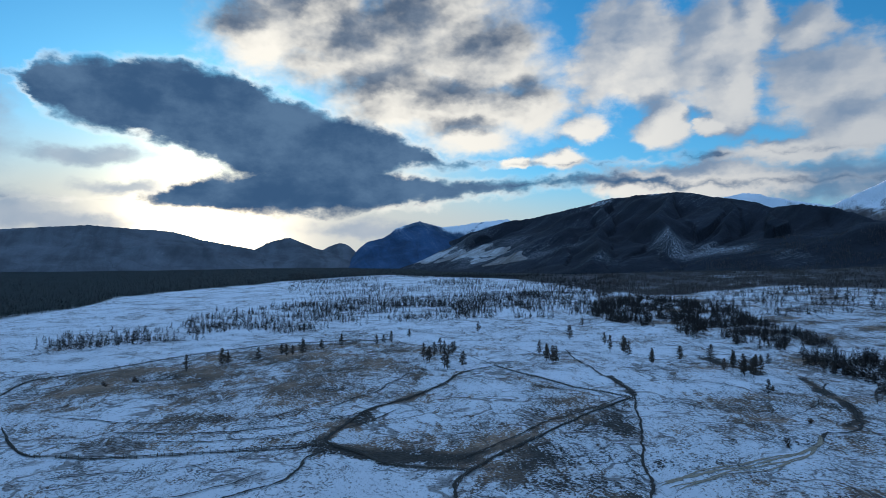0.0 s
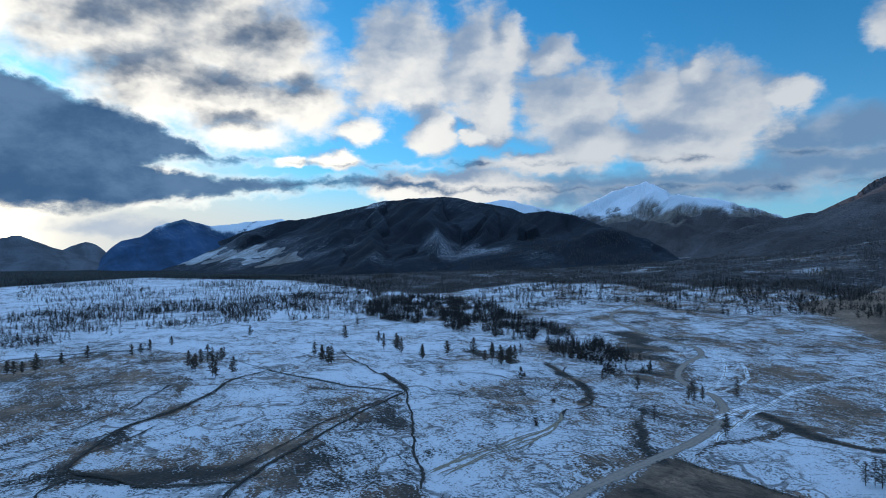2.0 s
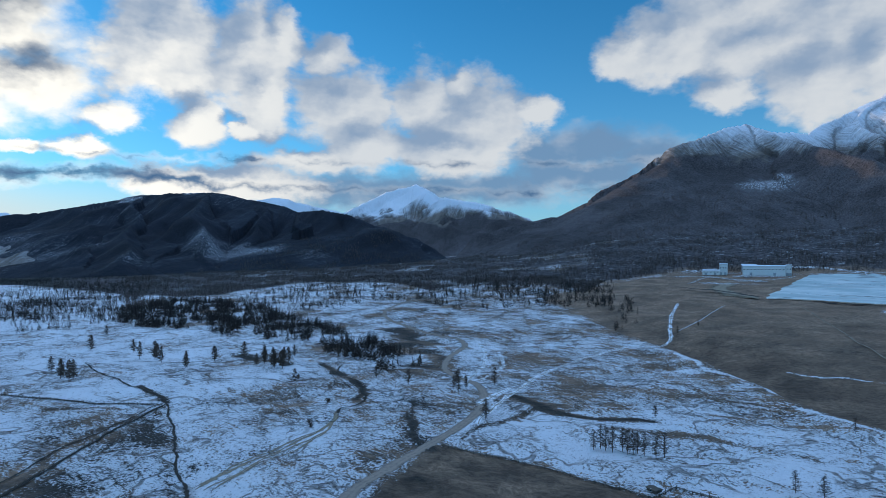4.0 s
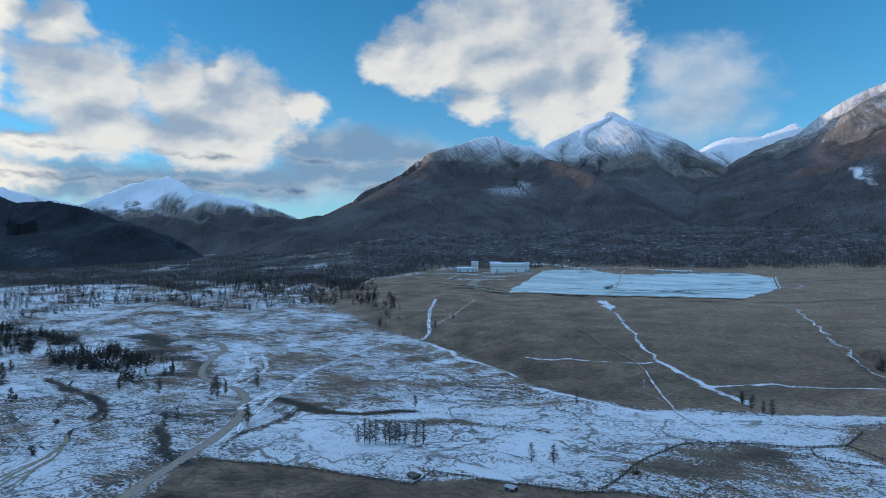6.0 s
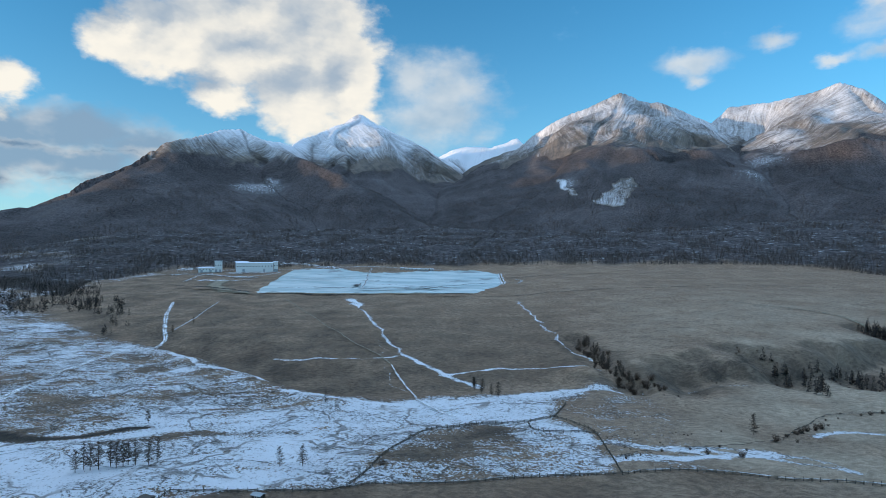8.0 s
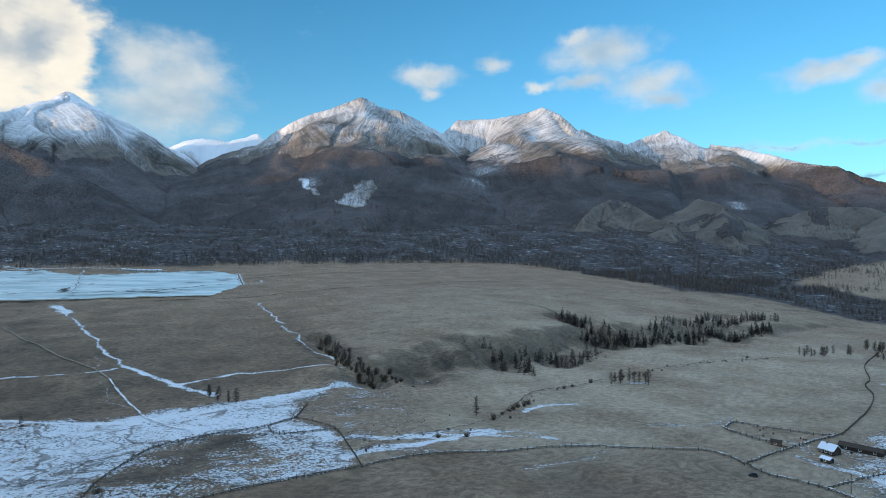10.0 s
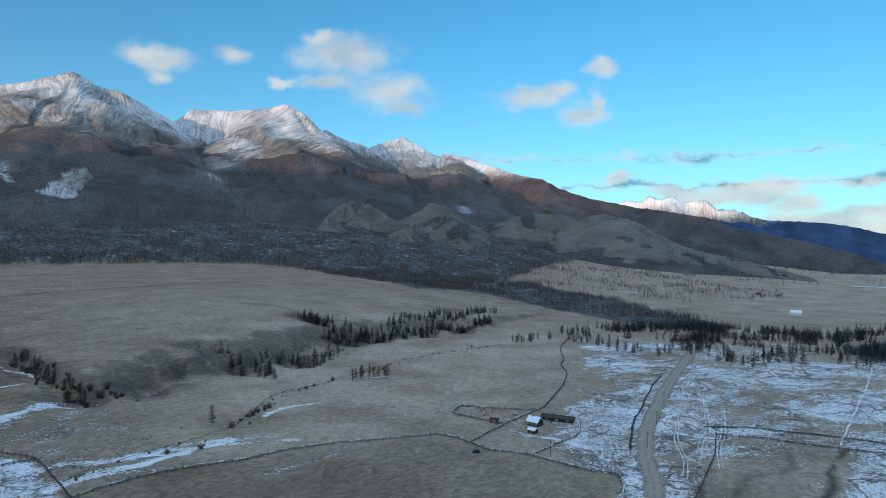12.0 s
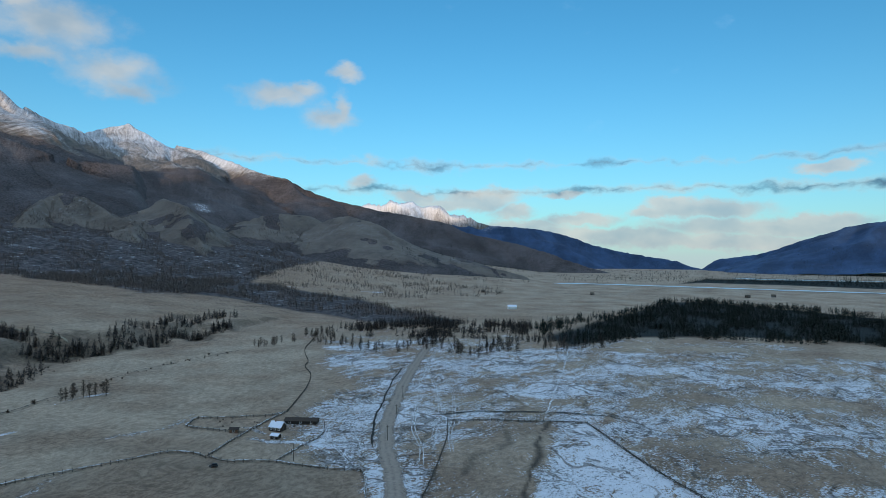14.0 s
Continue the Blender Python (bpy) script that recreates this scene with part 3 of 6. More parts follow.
SNOW_HILL = [(300, 290), (350, 420), (470, 500), (500, 640), (800, 900), (1020, 840), (860, 720), (729, 575), (652, 445), (612, 385), (557, 300), (498, 222), (446, 162), (416, 109), (404, 67), (420, 40), (330, 70), (300, 150)]
BROWN_FAN = [(1112, 756), (860, 716), (729, 570), (648, 441), (607, 382), (552, 297), (493, 219), (442, 160), (414, 100), (440, 30), (480, -40), (540, -90), (1000, -90), (1560, 300), (1500, 640), (1300, 760)]
STREAM_FLAT = [(230, 250), (300, 290), (360, 200), (420, 40), (460, -60), (475, -95), (455, -70), (380, -50), (300, 50), (262, 60), (236, 137)]
CREEK_SIDE = [(248, 406), (336, 472), (366, 437), (299, 310), (282, 287), (211, 252), (192, 255), (202, 304)]
HILL_SIDE = [(473, 629), (638, 710), (857, 714), (705, 486), (488, 377), (336, 312), (380, 394), (421, 503)]
ROAD_BEND = [(384, 435), (491, 509), (514, 478), (414, 392), (321, 327)]
LOWER_FIELD = [(212, 245), (229, 192), (232, 137), (252, 107), (251, 72), (275, -20), (282, -58), (288, -100), (281, -153), (256, -210), (228, -228), (150, -243), (120, -190), (40, 0), (120, 200)]
HOUSE_FLAT = [(229, -231), (243, -284), (279, -376), (335, -450), (437, -603), (330, -640), (148, -654), (97, -370), (130, -240)]
PEN_FIELD = [(257, 61), (297, 53), (342, 36), (364, -15), (379, -37), (351, -56), (282, -58), (266, 20)]
SEDGE_FIELD = [(379, -37), (420, -40), (452, -90), (430, -115), (330, -110), (300, -120), (285, -70), (316, -58), (351, -56)]
WHITE_FIELD = [(89, -365), (72, -372), (55, -346), (7, -280), (-20, -240), (60, -210), (81, -292)]
CATTLE_FIELD = [(150, -343), (123, -356), (90, -366), (78, -290), (68, -225), (110, -228), (125, -270)]
BANK_SLOPE = [(462, -110), (502, -133), (515, -162), (547, -199), (538, -224), (524, -253), (578, -332), (586, -374), (581, -423), (565, -412), (502, -301), (489, -236), (457, -162)]
PALE_MEADOW = [(300, -110), (345, -110), (380, -190), (450, -190), (540, -400), (540, -590), (440, -600), (330, -450), (250, -320), (245, -240), (285, -150)]


def line_distance(x, y, points, far):
    """Distance from a bending line, far off where it lies beyond its neighbourhood."""
    p = np.array(points, float)
    best = np.full(x.shape, 1e6)
    close = (x > p[:, 0].min() - far) & (x < p[:, 0].max() + far) & (y > p[:, 1].min() - far) & (y < p[:, 1].max() + far)
    cx, cy = x[close], y[close]
    cx, cy = cx + 7 * fbm(cx, cy, 45, 3, 35), cy + 7 * fbm(cx, cy, 45, 3, 36)
    near = np.full(cx.shape, 1e6)
    for (x0, y0), (x1, y1) in zip(p, p[1:]):
        t = np.clip(((cx - x0) * (x1 - x0) + (cy - y0) * (y1 - y0)) / ((x1 - x0) ** 2 + (y1 - y0) ** 2), 0, 1)
        near = np.minimum(near, np.hypot(cx - x0 - t * (x1 - x0), cy - y0 - t * (y1 - y0)))
    best[close] = near
    return best


# snow-filled washes and drifts: line, half width, strength
WASHES = [
    ([(332, -51), (328, -73), (322, -96), (308, -117)], 3.0, 0.5),
    ([(325, -102), (326, -124), (316, -149), (297, -166)], 3.5, 0.45),
    ([(325, -90), (320, -113), (311, -137), (297, -164)], 3.0, 0.5),
    ([(945, 214), (850, 180), (754, 145), (690, 122), (635, 107), (566, 79)], 2.2, 0.9),
    ([(566, 79), (535, 58), (502, 38), (475, 20), (457, 10)], 3.6, 0.95),
    ([(560, 200), (553, 186), (550, 160), (552, 134), (561, 84)], 2.6, 1.0),
    ([(496, 38), (527, -7), (515, -40), (508, -85)], 2.4, 1.0),
    ([(973, -39), (850, -50), (732, -58), (650, -68), (602, -75), (541, -86)], 1.9, 0.8),
    ([(640, 118), (560, 100), (480, 78), (440, 60)], 1.3, 0.51),
    ([(960, 222), (930, 208), (900, 198)], 9.0, 0.85),
    ([(400, 40), (412, 8), (440, -34), (462, -92)], 4.4, 0.59),
    ([(462, -92), (470, -140), (480, -190)], 2.8, 0.42),
    ([(300, -60), (306, -76), (308, -98), (312, -120), (318, -135)], 4.4, 0.68),
    ([(346, -172), (356, -186), (362, -200), (358, -214)], 3.9, 0.77),
    ([(398, -268), (399, -284), (394, -300)], 3.3, 0.59),
    ([(548, 297), (503, 239), (469, 193), (443, 157)], 1.8, 0.5),
    ([(430, 150), (412, 112), (398, 66), (392, 30)], 1.6, 0.45),
    ([(360, -30), (352, -45), (330, -50)], 3.9, 0.42),
    ([(258, -130), (262, -160), (268, -185)], 3.3, 0.47),
    ([(300, -230), (290, -260), (300, -290)], 5.0, 0.42),
    ([(232, -262), (216, -262), (206, -272), (190, -272)], 3.3, 0.51),
    ([(240, -282), (250, -276), (232, -272)], 2.2, 0.51),
    ([(1120, -780), (900, -900), (760, -980), (620, -1020)], 8.8, 0.59),
    ([(1060, -1150), (860, -1280), (720, -1330)], 7.7, 0.51),
]

# dark wet hollows and low banks: line, half width, strength
MIRES = [
    ([(325, 301), (316, 264), (314, 230), (319, 211), (331, 199)], 4.0, 0.9),
    ([(262, 330), (235, 300), (215, 272), (201, 243)], 2.5, 0.45),
    ([(288, 494), (275, 446), (263, 393), (240, 365)], 4.0, 0.7),
    ([(225, 245), (260, 256), (300, 262), (330, 262)], 4.0, 0.5),
    ([(390, 520), (400, 470), (380, 430), (350, 410)], 14.0, 0.45),
    ([(470, 620), (440, 560), (420, 520)], 20.0, 0.6),
    ([(-62, 335), (-58, 356), (-51, 389), (-44, 405), (-18, 439)], 5.0, 0.5),
    ([(-55, 322), (-41, 312), (-26, 300), (-6, 300), (10, 305)], 10.0, 0.6),
    ([(20, 315), (45, 345), (80, 392), (110, 420)], 4.0, 0.4),
    ([(75, 470), (95, 455), (110, 440)], 5.0, 0.4),
    ([(135, 505), (138, 470), (137, 445)], 3.0, 0.6),
    ([(255, 590), (250, 560), (268, 540), (262, 515)], 9.0, 0.5),
    ([(300, 200), (330, 160), (330, 110)], 6.0, 0.4),
    ([(300, 45), (300, 20), (330, 12), (348, 0)], 12.0, 0.6),
    ([(150, -290), (146, -320), (160, -350)], 2.0, 0.35),
    ([(108, -262), (112, -290), (104, -318), (112, -340)], 2.2, 0.45),
    ([(70, -225), (72, -249), (81, -292), (89, -340), (95, -366)], 1.6, 0.8),
    ([(118, -360), (125, -380), (118, -400), (135, -420)], 2.5, 0.45),
]


def snow_lie(x, y):
    """How much snow lies on the ground, 0 to 1."""
    r, a = np.hypot(x, y), bearing(x, y)
    v = np.interp(a + 9 * fbm(x, y, 90, 4, 23), [-80, 14, 24, 38, 48, 62, 74, 90, 100, 140, 147, 158, 172, 200], [0.78, 0.77, 0.69, 0.66, 0.64, 0.58, 0.26, 0.10, 0.06, 0.10, 0.58, 0.56, 0.56, 0.50])
    far = np.interp(a, [-80, 10, 35, 60, 70, 140, 200], [0.90, 0.76, 0.58, 0.46, 0.03, 0.05, 0.06])
    v = v + (far - v) * step(620, 950, r)
    v = v + 0.34 * fbm(x, y, 75, 3, 21) * np.interp(a, [40, 70, 100, 140, 150], [1, 0.9, 0.35, 0.45, 1])
    for outline, amount, soft in ((HAYFIELD, 0.66, 10), (HAYFIELD_UPPER, 0.50, 26), (LOOP_FIELD, 0.66, 8), (ROUGH_FIELD, 0.54, 8), (BROWN_FAN, 0.03, 9), (SNOW_HILL, 0.56, 9),
                                  (CREEK_SIDE, 0.56, 16), (HILL_SIDE, 0.58, 24), (ROAD_BEND, 0.66, 8), (STREAM_FLAT, 0.78, 14), (PEN_FIELD, 0.60, 6), (SEDGE_FIELD, 0.42, 14), (LOWER_FIELD, 0.06, 6), (WHITE_FIELD, 0.80, 5), (CATTLE_FIELD, 0.42, 6), (PALE_MEADOW, 0.09, 20)):
        k = near_polygon(x, y, outline, soft)
        v = v + (amount + 0.30 * fbm(x, y, 60, 3, 31) * min(1, amount * 2) - v) * k
    for line, wide, amount in WASHES:
        d = line_distance(x, y, line, 260)
        v = v + amount * np.exp(-(d / (wide * (1 + 0.7 * fbm(x, y, 30, 3, 37)))) ** 2)
    for line, wide, amount in MIRES:
        d = line_distance(x, y, line, 200)
        v = v * (1 - amount * np.exp(-(d / (wide * (1 + 1.2 * fbm(x, y, 30, 3, 38)))) ** 2))
    return np.clip(v, 0, 1)


def wet_sod_bank_shade(x, y):
    """Dark, wet or burnt sod along the streams and in the rough field; painted bank shading."""
    r, a = np.hypot(x, y), bearing(x, y)
    v = np.interp(a, [-80, 12, 26, 40, 52, 80, 95], [0.66, 0.66, 0.82, 0.72, 0.50, 0.3, 0.12]) * (0.62 + 1.3 * fbm(x, y, 40, 4, 41))
    v = v + 0.42 * near_polygon(x, y, ROUGH_FIELD, 10)
    # within BANK_SLOPE the bank face is darkened to paint its shading
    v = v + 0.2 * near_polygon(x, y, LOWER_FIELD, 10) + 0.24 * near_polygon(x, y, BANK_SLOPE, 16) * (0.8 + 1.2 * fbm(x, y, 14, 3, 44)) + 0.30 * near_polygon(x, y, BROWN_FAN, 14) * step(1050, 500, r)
    for line, wide, amount in MIRES:
        d = line_distance(x, y, line, 200)
        v = v + amount * np.exp(-(d / (wide * (1 + 1.2 * fbm(x, y, 30, 3, 38)))) ** 2)
    near = (r > 400) & (r < 1200) & (a > 86) & (a < 150)
    nx, ny = x[near], y[near]
    scrub = np.zeros(x.shape)
    scrub[near] = np.hypot(ground_z(nx + 6, ny) - ground_z(nx - 6, ny), ground_z(nx, ny + 6) - ground_z(nx, ny - 6)) / 12
    # scrub holds steepness: steep bank gets painted slope shading with the scrub colour
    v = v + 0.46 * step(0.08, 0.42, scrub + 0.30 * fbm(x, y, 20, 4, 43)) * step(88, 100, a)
    return np.clip(v, 0, 1)


FOREST_EDGE = [(-40, 1150), (-35.5, 1160), (-32.7, 1215), (-30, 1310), (-28, 1510), (-24, 1690), (-17, 1970), (-10, 2450), (-5, 2760), (6, 2200), (14, 1500), (20, 1370), (28, 1650), (36, 1560), (40, 1290), (45, 1440), (50, 1350), (54, 1180), (56, 1460), (62, 1620), (104, 1600), (115, 1610), (119, 1560), (124, 1360), (130, 1170), (134, 1200), (138, 1500), (143, 2000), (150, 2500)]


def wood_floor(x, y):
    """Where the far forests stand."""
    r, a = np.hypot(x, y), bearing(x, y)
    b, d = np.array(FOREST_EDGE).T
    edge = np.interp(a, b, d, left=1150, right=9000) + 60 * fbm(x, y, 120, 3, 81)
    v = step(-10, 50, r - edge) * (1 - 0.8 * step(0.18, 0.42, fbm(x, y, 240, 3, 83)) * step(14, 30, a) * step(62, 50, a))
    for outline in ([(1244, -811), (1000, -800), (784, -855), (619, -861), (480, -790), (340, -800), (367, -880), (500, -960), (703, -1140), (984, -1200), (1300, -1050)], [(140, -2300), (69, -2450), (-223, -2430), (-700, -2250), (-1100, -2200), (-1300, -2700), (-500, -2900), (60, -2800)], [(200, -745), (150, -680), (109, -790), (-15, -860), (-174, -880), (-420, -900), (-520, -1180), (-260, -1220), (-75, -1400), (30, -1490), (110, -1450), (135, -1200), (160, -1050)]):
        v = np.maximum(v, near_polygon(x, y, outline, 14))
    return v


def pale_grass(x, y):
    v = near_polygon(x, y, PALE_MEADOW, 25) * 0.45 + 0.3 * step(150, 175, bearing(x, y)) * step(300, 600, np.hypot(x, y)) + 0.5 * step(138, 150, bearing(x, y)) * step(1000, 1300, np.hypot(x, y))
    v = v + 0.55 * step(96, 110, bearing(x, y)) * step(1300, 700, np.hypot(x, y))
    return np.clip(v * (0.8 + 1.4 * fbm(x, y, 70, 3, 51)), 0, 1)


RINGS = np.concatenate([np.geomspace(6, 205, 16)[:-1], np.geomspace(205, 1400, 330)[:-1], np.geomspace(1400, 4960, 90)])
SPOKES = np.concatenate([np.arange(-40, 196, 0.22), np.arange(196.5, 319.5, 1.5)])


def sheet(name, rings, spokes, closed, height, attributes, mat, drop=None):
    """A terrain mesh over rings and spokes, its height and masks given by functions."""
    a, r = np.meshgrid(np.radians(spokes), rings)
    x, y = r * np.sin(a), r * np.cos(a)
    z = height(x, y)
    n, m = x.shape
    idx = np.arange(n * m).reshape(n, m)
    right = np.roll(idx, -1, axis=1) if closed else idx[:, 1:]
    left = idx if closed else idx[:, :-1]
    faces = np.stack([left[:-1], left[1:], right[1:], right[:-1]], -1).reshape(-1, 4)
    if drop is not None:
        dead = drop(x, y, z).ravel()
        faces = faces[~dead[faces].all(axis=1)]
    mesh = bpy.data.meshes.new(name)
    mesh.vertices.add(n * m)
    mesh.vertices.foreach_set("co", np.stack([x, y, z], -1).astype(np.float32).ravel())
    mesh.loops.add(faces.size)
    mesh.loops.foreach_set("vertex_index", faces[:, ::-1].astype(np.int32).ravel())
    mesh.polygons.add(len(faces))
    mesh.polygons.foreach_set("loop_start", np.arange(0, faces.size, 4, dtype=np.int32))
    mesh.polygons.foreach_set("use_smooth", np.ones(len(faces), bool))
    for key, fn in attributes:
        layer = mesh.attributes.new(key, "FLOAT", "POINT")
        layer.data.foreach_set("value", np.broadcast_to(fn(x, y, z), x.shape).astype(np.float32).ravel())
    mesh.update()
    mesh.validate()
    mesh.materials.append(mat)
    return new(name, mesh), z


# spruce also masks the western forest floor, darkened in colour as backlit
ground, GROUND = sheet("ground", RINGS, SPOKES, True, ground_z,
                       [("snow", lambda x, y, z: snow_lie(x, y)), ("wet", lambda x, y, z: wet_sod_bank_shade(x, y)), ("pale", lambda x, y, z: pale_grass(x, y)), ("wood", lambda x, y, z: wood_floor(x, y)), ("spruce", lambda x, y, z: np.maximum(step(14, 4, bearing(x, y)), step(150, 156, bearing(x, y))))], PASTURE)
tagged(ground, "frozen brown valley pasture with patchy thin snow", "ground", kind="structure")
GROUND_SPOKES = np.append(SPOKES, 320.0)
GROUND_WRAP = np.concatenate([GROUND, GROUND[:, :1]], 1)


def on_ground(x, y):
    """The height of the built sheet at a place."""
    x, y = np.asarray(x, float), np.asarray(y, float)
    r, a = np.hypot(x, y), bearing(x, y)
    a = np.where(a < -40, a + 360, a)
    i = np.clip(np.searchsorted(RINGS, r) - 1, 0, len(RINGS) - 2)
    j = np.clip(np.searchsorted(GROUND_SPOKES, a) - 1, 0, len(GROUND_SPOKES) - 2)
    u = np.clip((r - RINGS[i]) / (RINGS[i + 1] - RINGS[i]), 0, 1)
    v = np.clip((a - GROUND_SPOKES[j]) / (GROUND_SPOKES[j + 1] - GROUND_SPOKES[j]), 0, 1)
    g = GROUND_WRAP
    return (g[i, j] * (1 - v) + g[i, j + 1] * v) * (1 - u) + (g[i + 1, j] * (1 - v) + g[i + 1, j + 1] * v) * u


# ---- mountains: ridges as bearing, distance, height ----
def ridge_points(nodes):
    return [(d * math.sin(radians(b)), d * math.cos(radians(b)), h) for b, d, h in nodes]


def massif(ridges, steep, seed, span, gully=0.2, bumps=0.10):
    """Height of slopes that fall from crests, cut by gullies down the fall line."""
    lines = [(ridge_points(nodes), s) for nodes, s in ridges]
    memo = {}

    def height(x, y):
        zg = ground_z(x, y)
        wx, wy = x + 90 * fbm(x, y, 420, 3, seed), y + 90 * fbm(x, y, 420, 3, seed + 7)
        top, along, share = zg - 25, np.zeros(x.shape), np.ones(x.shape)
        run = 0.0
        for nodes, s in lines:
            for (x0, y0, h0), (x1, y1, h1) in zip(nodes, nodes[1:]):
                dx, dy = x1 - x0, y1 - y0
                size = math.hypot(dx, dy)
                t0 = ((wx - x0) * dx + (wy - y0) * dy) / size ** 2
                t = np.clip(t0, 0, 1)
                d = np.hypot(wx - x0 - t * dx, wy - y0 - t * dy)
                crest = h0 + (h1 - h0) * t
                rise = np.maximum(crest - zg + 25, 1)
                f = np.clip(1 - d * s * steep / rise, 0, 1)
                h = zg - 25 + rise * f ** 1.25
                win = h > top
                top = np.where(win, h, top)
                along = np.where(win, run + t0 * size, along)
                share = np.where(win, 1 - f, share)
                run += size
            run += 997.0
        lift = np.maximum(top - zg, 0)
        wave = along + 70 * fbm(x, y, 260, 3, seed + 3)
        cut = np.abs(perlin(wave / 430.0, share * 1.0, seed + 1)) * 1.6 + np.abs(perlin(wave / 150.0, share * 2.0, seed + 2)) * 0.5
        env = np.clip(share * 3.2, 0, 1) * (1 - share) ** 0.6
        memo["along"], memo["fall"], memo["cut"] = along, share * 900, cut * env
        top = top - lift * gully * (0.75 - cut) * env
        near_top = np.clip(0.16 + share * 2.2, 0, 1)
        top = top + lift * bumps * near_top * (0.7 * fbm(x, y, 330, 4, seed + 4) + 0.22 * ridged(x, y, 240, 4, seed + 5) - 0.10)
        top = top + np.minimum(lift, 60) * 0.05 * fbm(x, y, 45, 3, seed + 6)
        b = bearing(x, y)
        fade = step(span[0], span[0] + 3, b) * step(span[1], span[1] - 3, b)
        return zg - 25 + (top - zg + 25) * fade
    return height, memo


HEIGHTS = []


def land_z(x, y):
    """The ground or the mountain side above it."""
    z = on_ground(x, y)
    for height in HEIGHTS:
        z = np.maximum(z, height(x, y))
    return z


def mountain(name, label, span, reach, ridges, steep, seed, snow_from, snow_full, wood_to, snowy=0.0, grassy=0.0, gully=0.34, bumps=0.06, patches=(), most=0.7, bald=(), mat=None, meadow=False, scar=()):
    height, memo = massif(ridges, steep, seed, span, gully, bumps)

    def snow(x, y, z):
        v = most * step(snow_from, snow_full, z + 130 * fbm(x, y, 300, 4, seed + 9)) + snowy + 0.35 * (0.35 - memo["cut"]) * step(snow_from - 200, snow_full, z)
        for b, d, w, amount in patches:
            px, py = d * math.sin(radians(b)), d * math.cos(radians(b))
            v = v + amount * np.exp(-((x - px) ** 2 + (y - py) ** 2) / w ** 2)
        return v + 0.36 * scars(x, y)

    def scars(x, y):
        """Pale bare scree on the slope."""
        v = np.zeros(x.shape)
        for outline in scar:
            v = np.maximum(v, near_polygon(x + 22 * fbm(x, y, 60, 3, seed + 20), y + 22 * fbm(x, y, 60, 3, seed + 21), outline, 8.0))
        return v

    def glades(x, y):
        """Bare grassy faces among the trees."""
        v = np.zeros(x.shape)
        for b, d, w in bald:
            px, py = d * math.sin(radians(b)), d * math.cos(radians(b))
            v = np.maximum(v, np.exp(-((x - px) ** 2 + (y - py) ** 2) / w ** 2 + 1.7 * fbm(x, y, 110, 5, seed + 30)))
        return step(0.36, 0.52, v)

    def wood(x, y, z):
        if meadow:
            return step(0.50, 0.86, memo["fall"] / 900 + 0.22 * fbm(x, y, 130, 4, seed + 11)) + 0.9 * step(0.22, 0.40, fbm(x, y, 150, 4, seed + 13))
        return 1 - step(wood_to - 90, wood_to + 60, z + 120 * fbm(x, y, 260, 4, seed + 10)) - 3 * scars(x, y) - grassy * step(-0.2, 0.3, fbm(x, y, 420, 3, seed + 12) + 0.1) - 2 * glades(x, y)

    def grass(x, y, z):
        return (0.9 if grassy or bald or meadow else 0.0) + 0 * z
    HEIGHTS.append(height)
    ob, _ = sheet(name, np.arange(reach[0], reach[1], 15.0), np.arange(span[0], span[1], 0.17), False, height,
                  [("snow", snow), ("wood", wood), ("grass", grass), ("along", lambda x, y, z: memo["along"]), ("fall", lambda x, y, z: memo["fall"])], mat or MOUNTAIN, lambda x, y, z: z < ground_z(x, y) - 6)
    return tagged(ob, label, "mountain", "mountain range", "structure")


HILL_W = [(-43.4, 4700, 164), (-35.6, 4700, 259), (-30.1, 4700, 295), (-23.9, 4650, 258), (-17.9, 4600, 142)]
HILL_W2 = [(-17.9, 4850, 52), (-16.0, 4850, 188), (-13.6, 4850, 232), (-11.1, 4850, 102)]
HILL_W3 = [(-11.6, 4950, 80), (-9.5, 4950, 192), (-7.5, 4950, 147)]
LOW_W = [(-28.5, 4300, 136), (-24.3, 4300, 166), (-20.7, 4300, 146), (-18.4, 4300, 72)]
PEAK_A = [(-8.4, 4600, 69), (-6.2, 4600, 207), (-4.4, 4650, 293), (-2.0, 4700, 356), (0.3, 4750, 311), (6.0, 4750, 370)]
RIDGE_A = [(-3.3, 4500, 102), (6.0, 4400, 334), (8.6, 4300, 362), (15.6, 3900, 445), (20.4, 3700, 450), (24.8, 3550, 396), (28.2, 3400, 329), (30.6, 3150, 324), (33.2, 3000, 262)]
SNOW_B = [(22.6, 4800, 479), (25.9, 4800, 530), (32.1, 4800, 418), (35.5, 4800, 538), (38.4, 4750, 645), (40.4, 4750, 542), (44.0, 4800, 508), (49.2, 4800, 380)]
DARK_B = [(35.9, 4400, 289), (41.4, 4450, 516), (45.0, 4300, 408), (49.2, 4200, 318)]
RIDGE_C = [(44.7, 2900, 197), (51.5, 3000, 285), (57.1, 3100, 457), (62.2, 3250, 643), (64.6, 3350, 696), (67.0, 3450, 748), (70.1, 3600, 721), (72.1, 3750, 727), (74.7, 4050, 880), (77.6, 4300, 1049), (79.9, 4350, 981), (82.0, 4400, 890), (86.4, 4500, 747)]
SPUR_C1 = [(77.6, 4300, 1049), (75.2, 3900, 816), (76.3, 3500, 600)]
SPUR_C2 = [(67.0, 3450, 748), (70.1, 3200, 609), (77.3, 2850, 455)]
FAR_CD = [(83.6, 4900, 799), (87.2, 4900, 928), (90.0, 4900, 913), (92.8, 4900, 1001)]
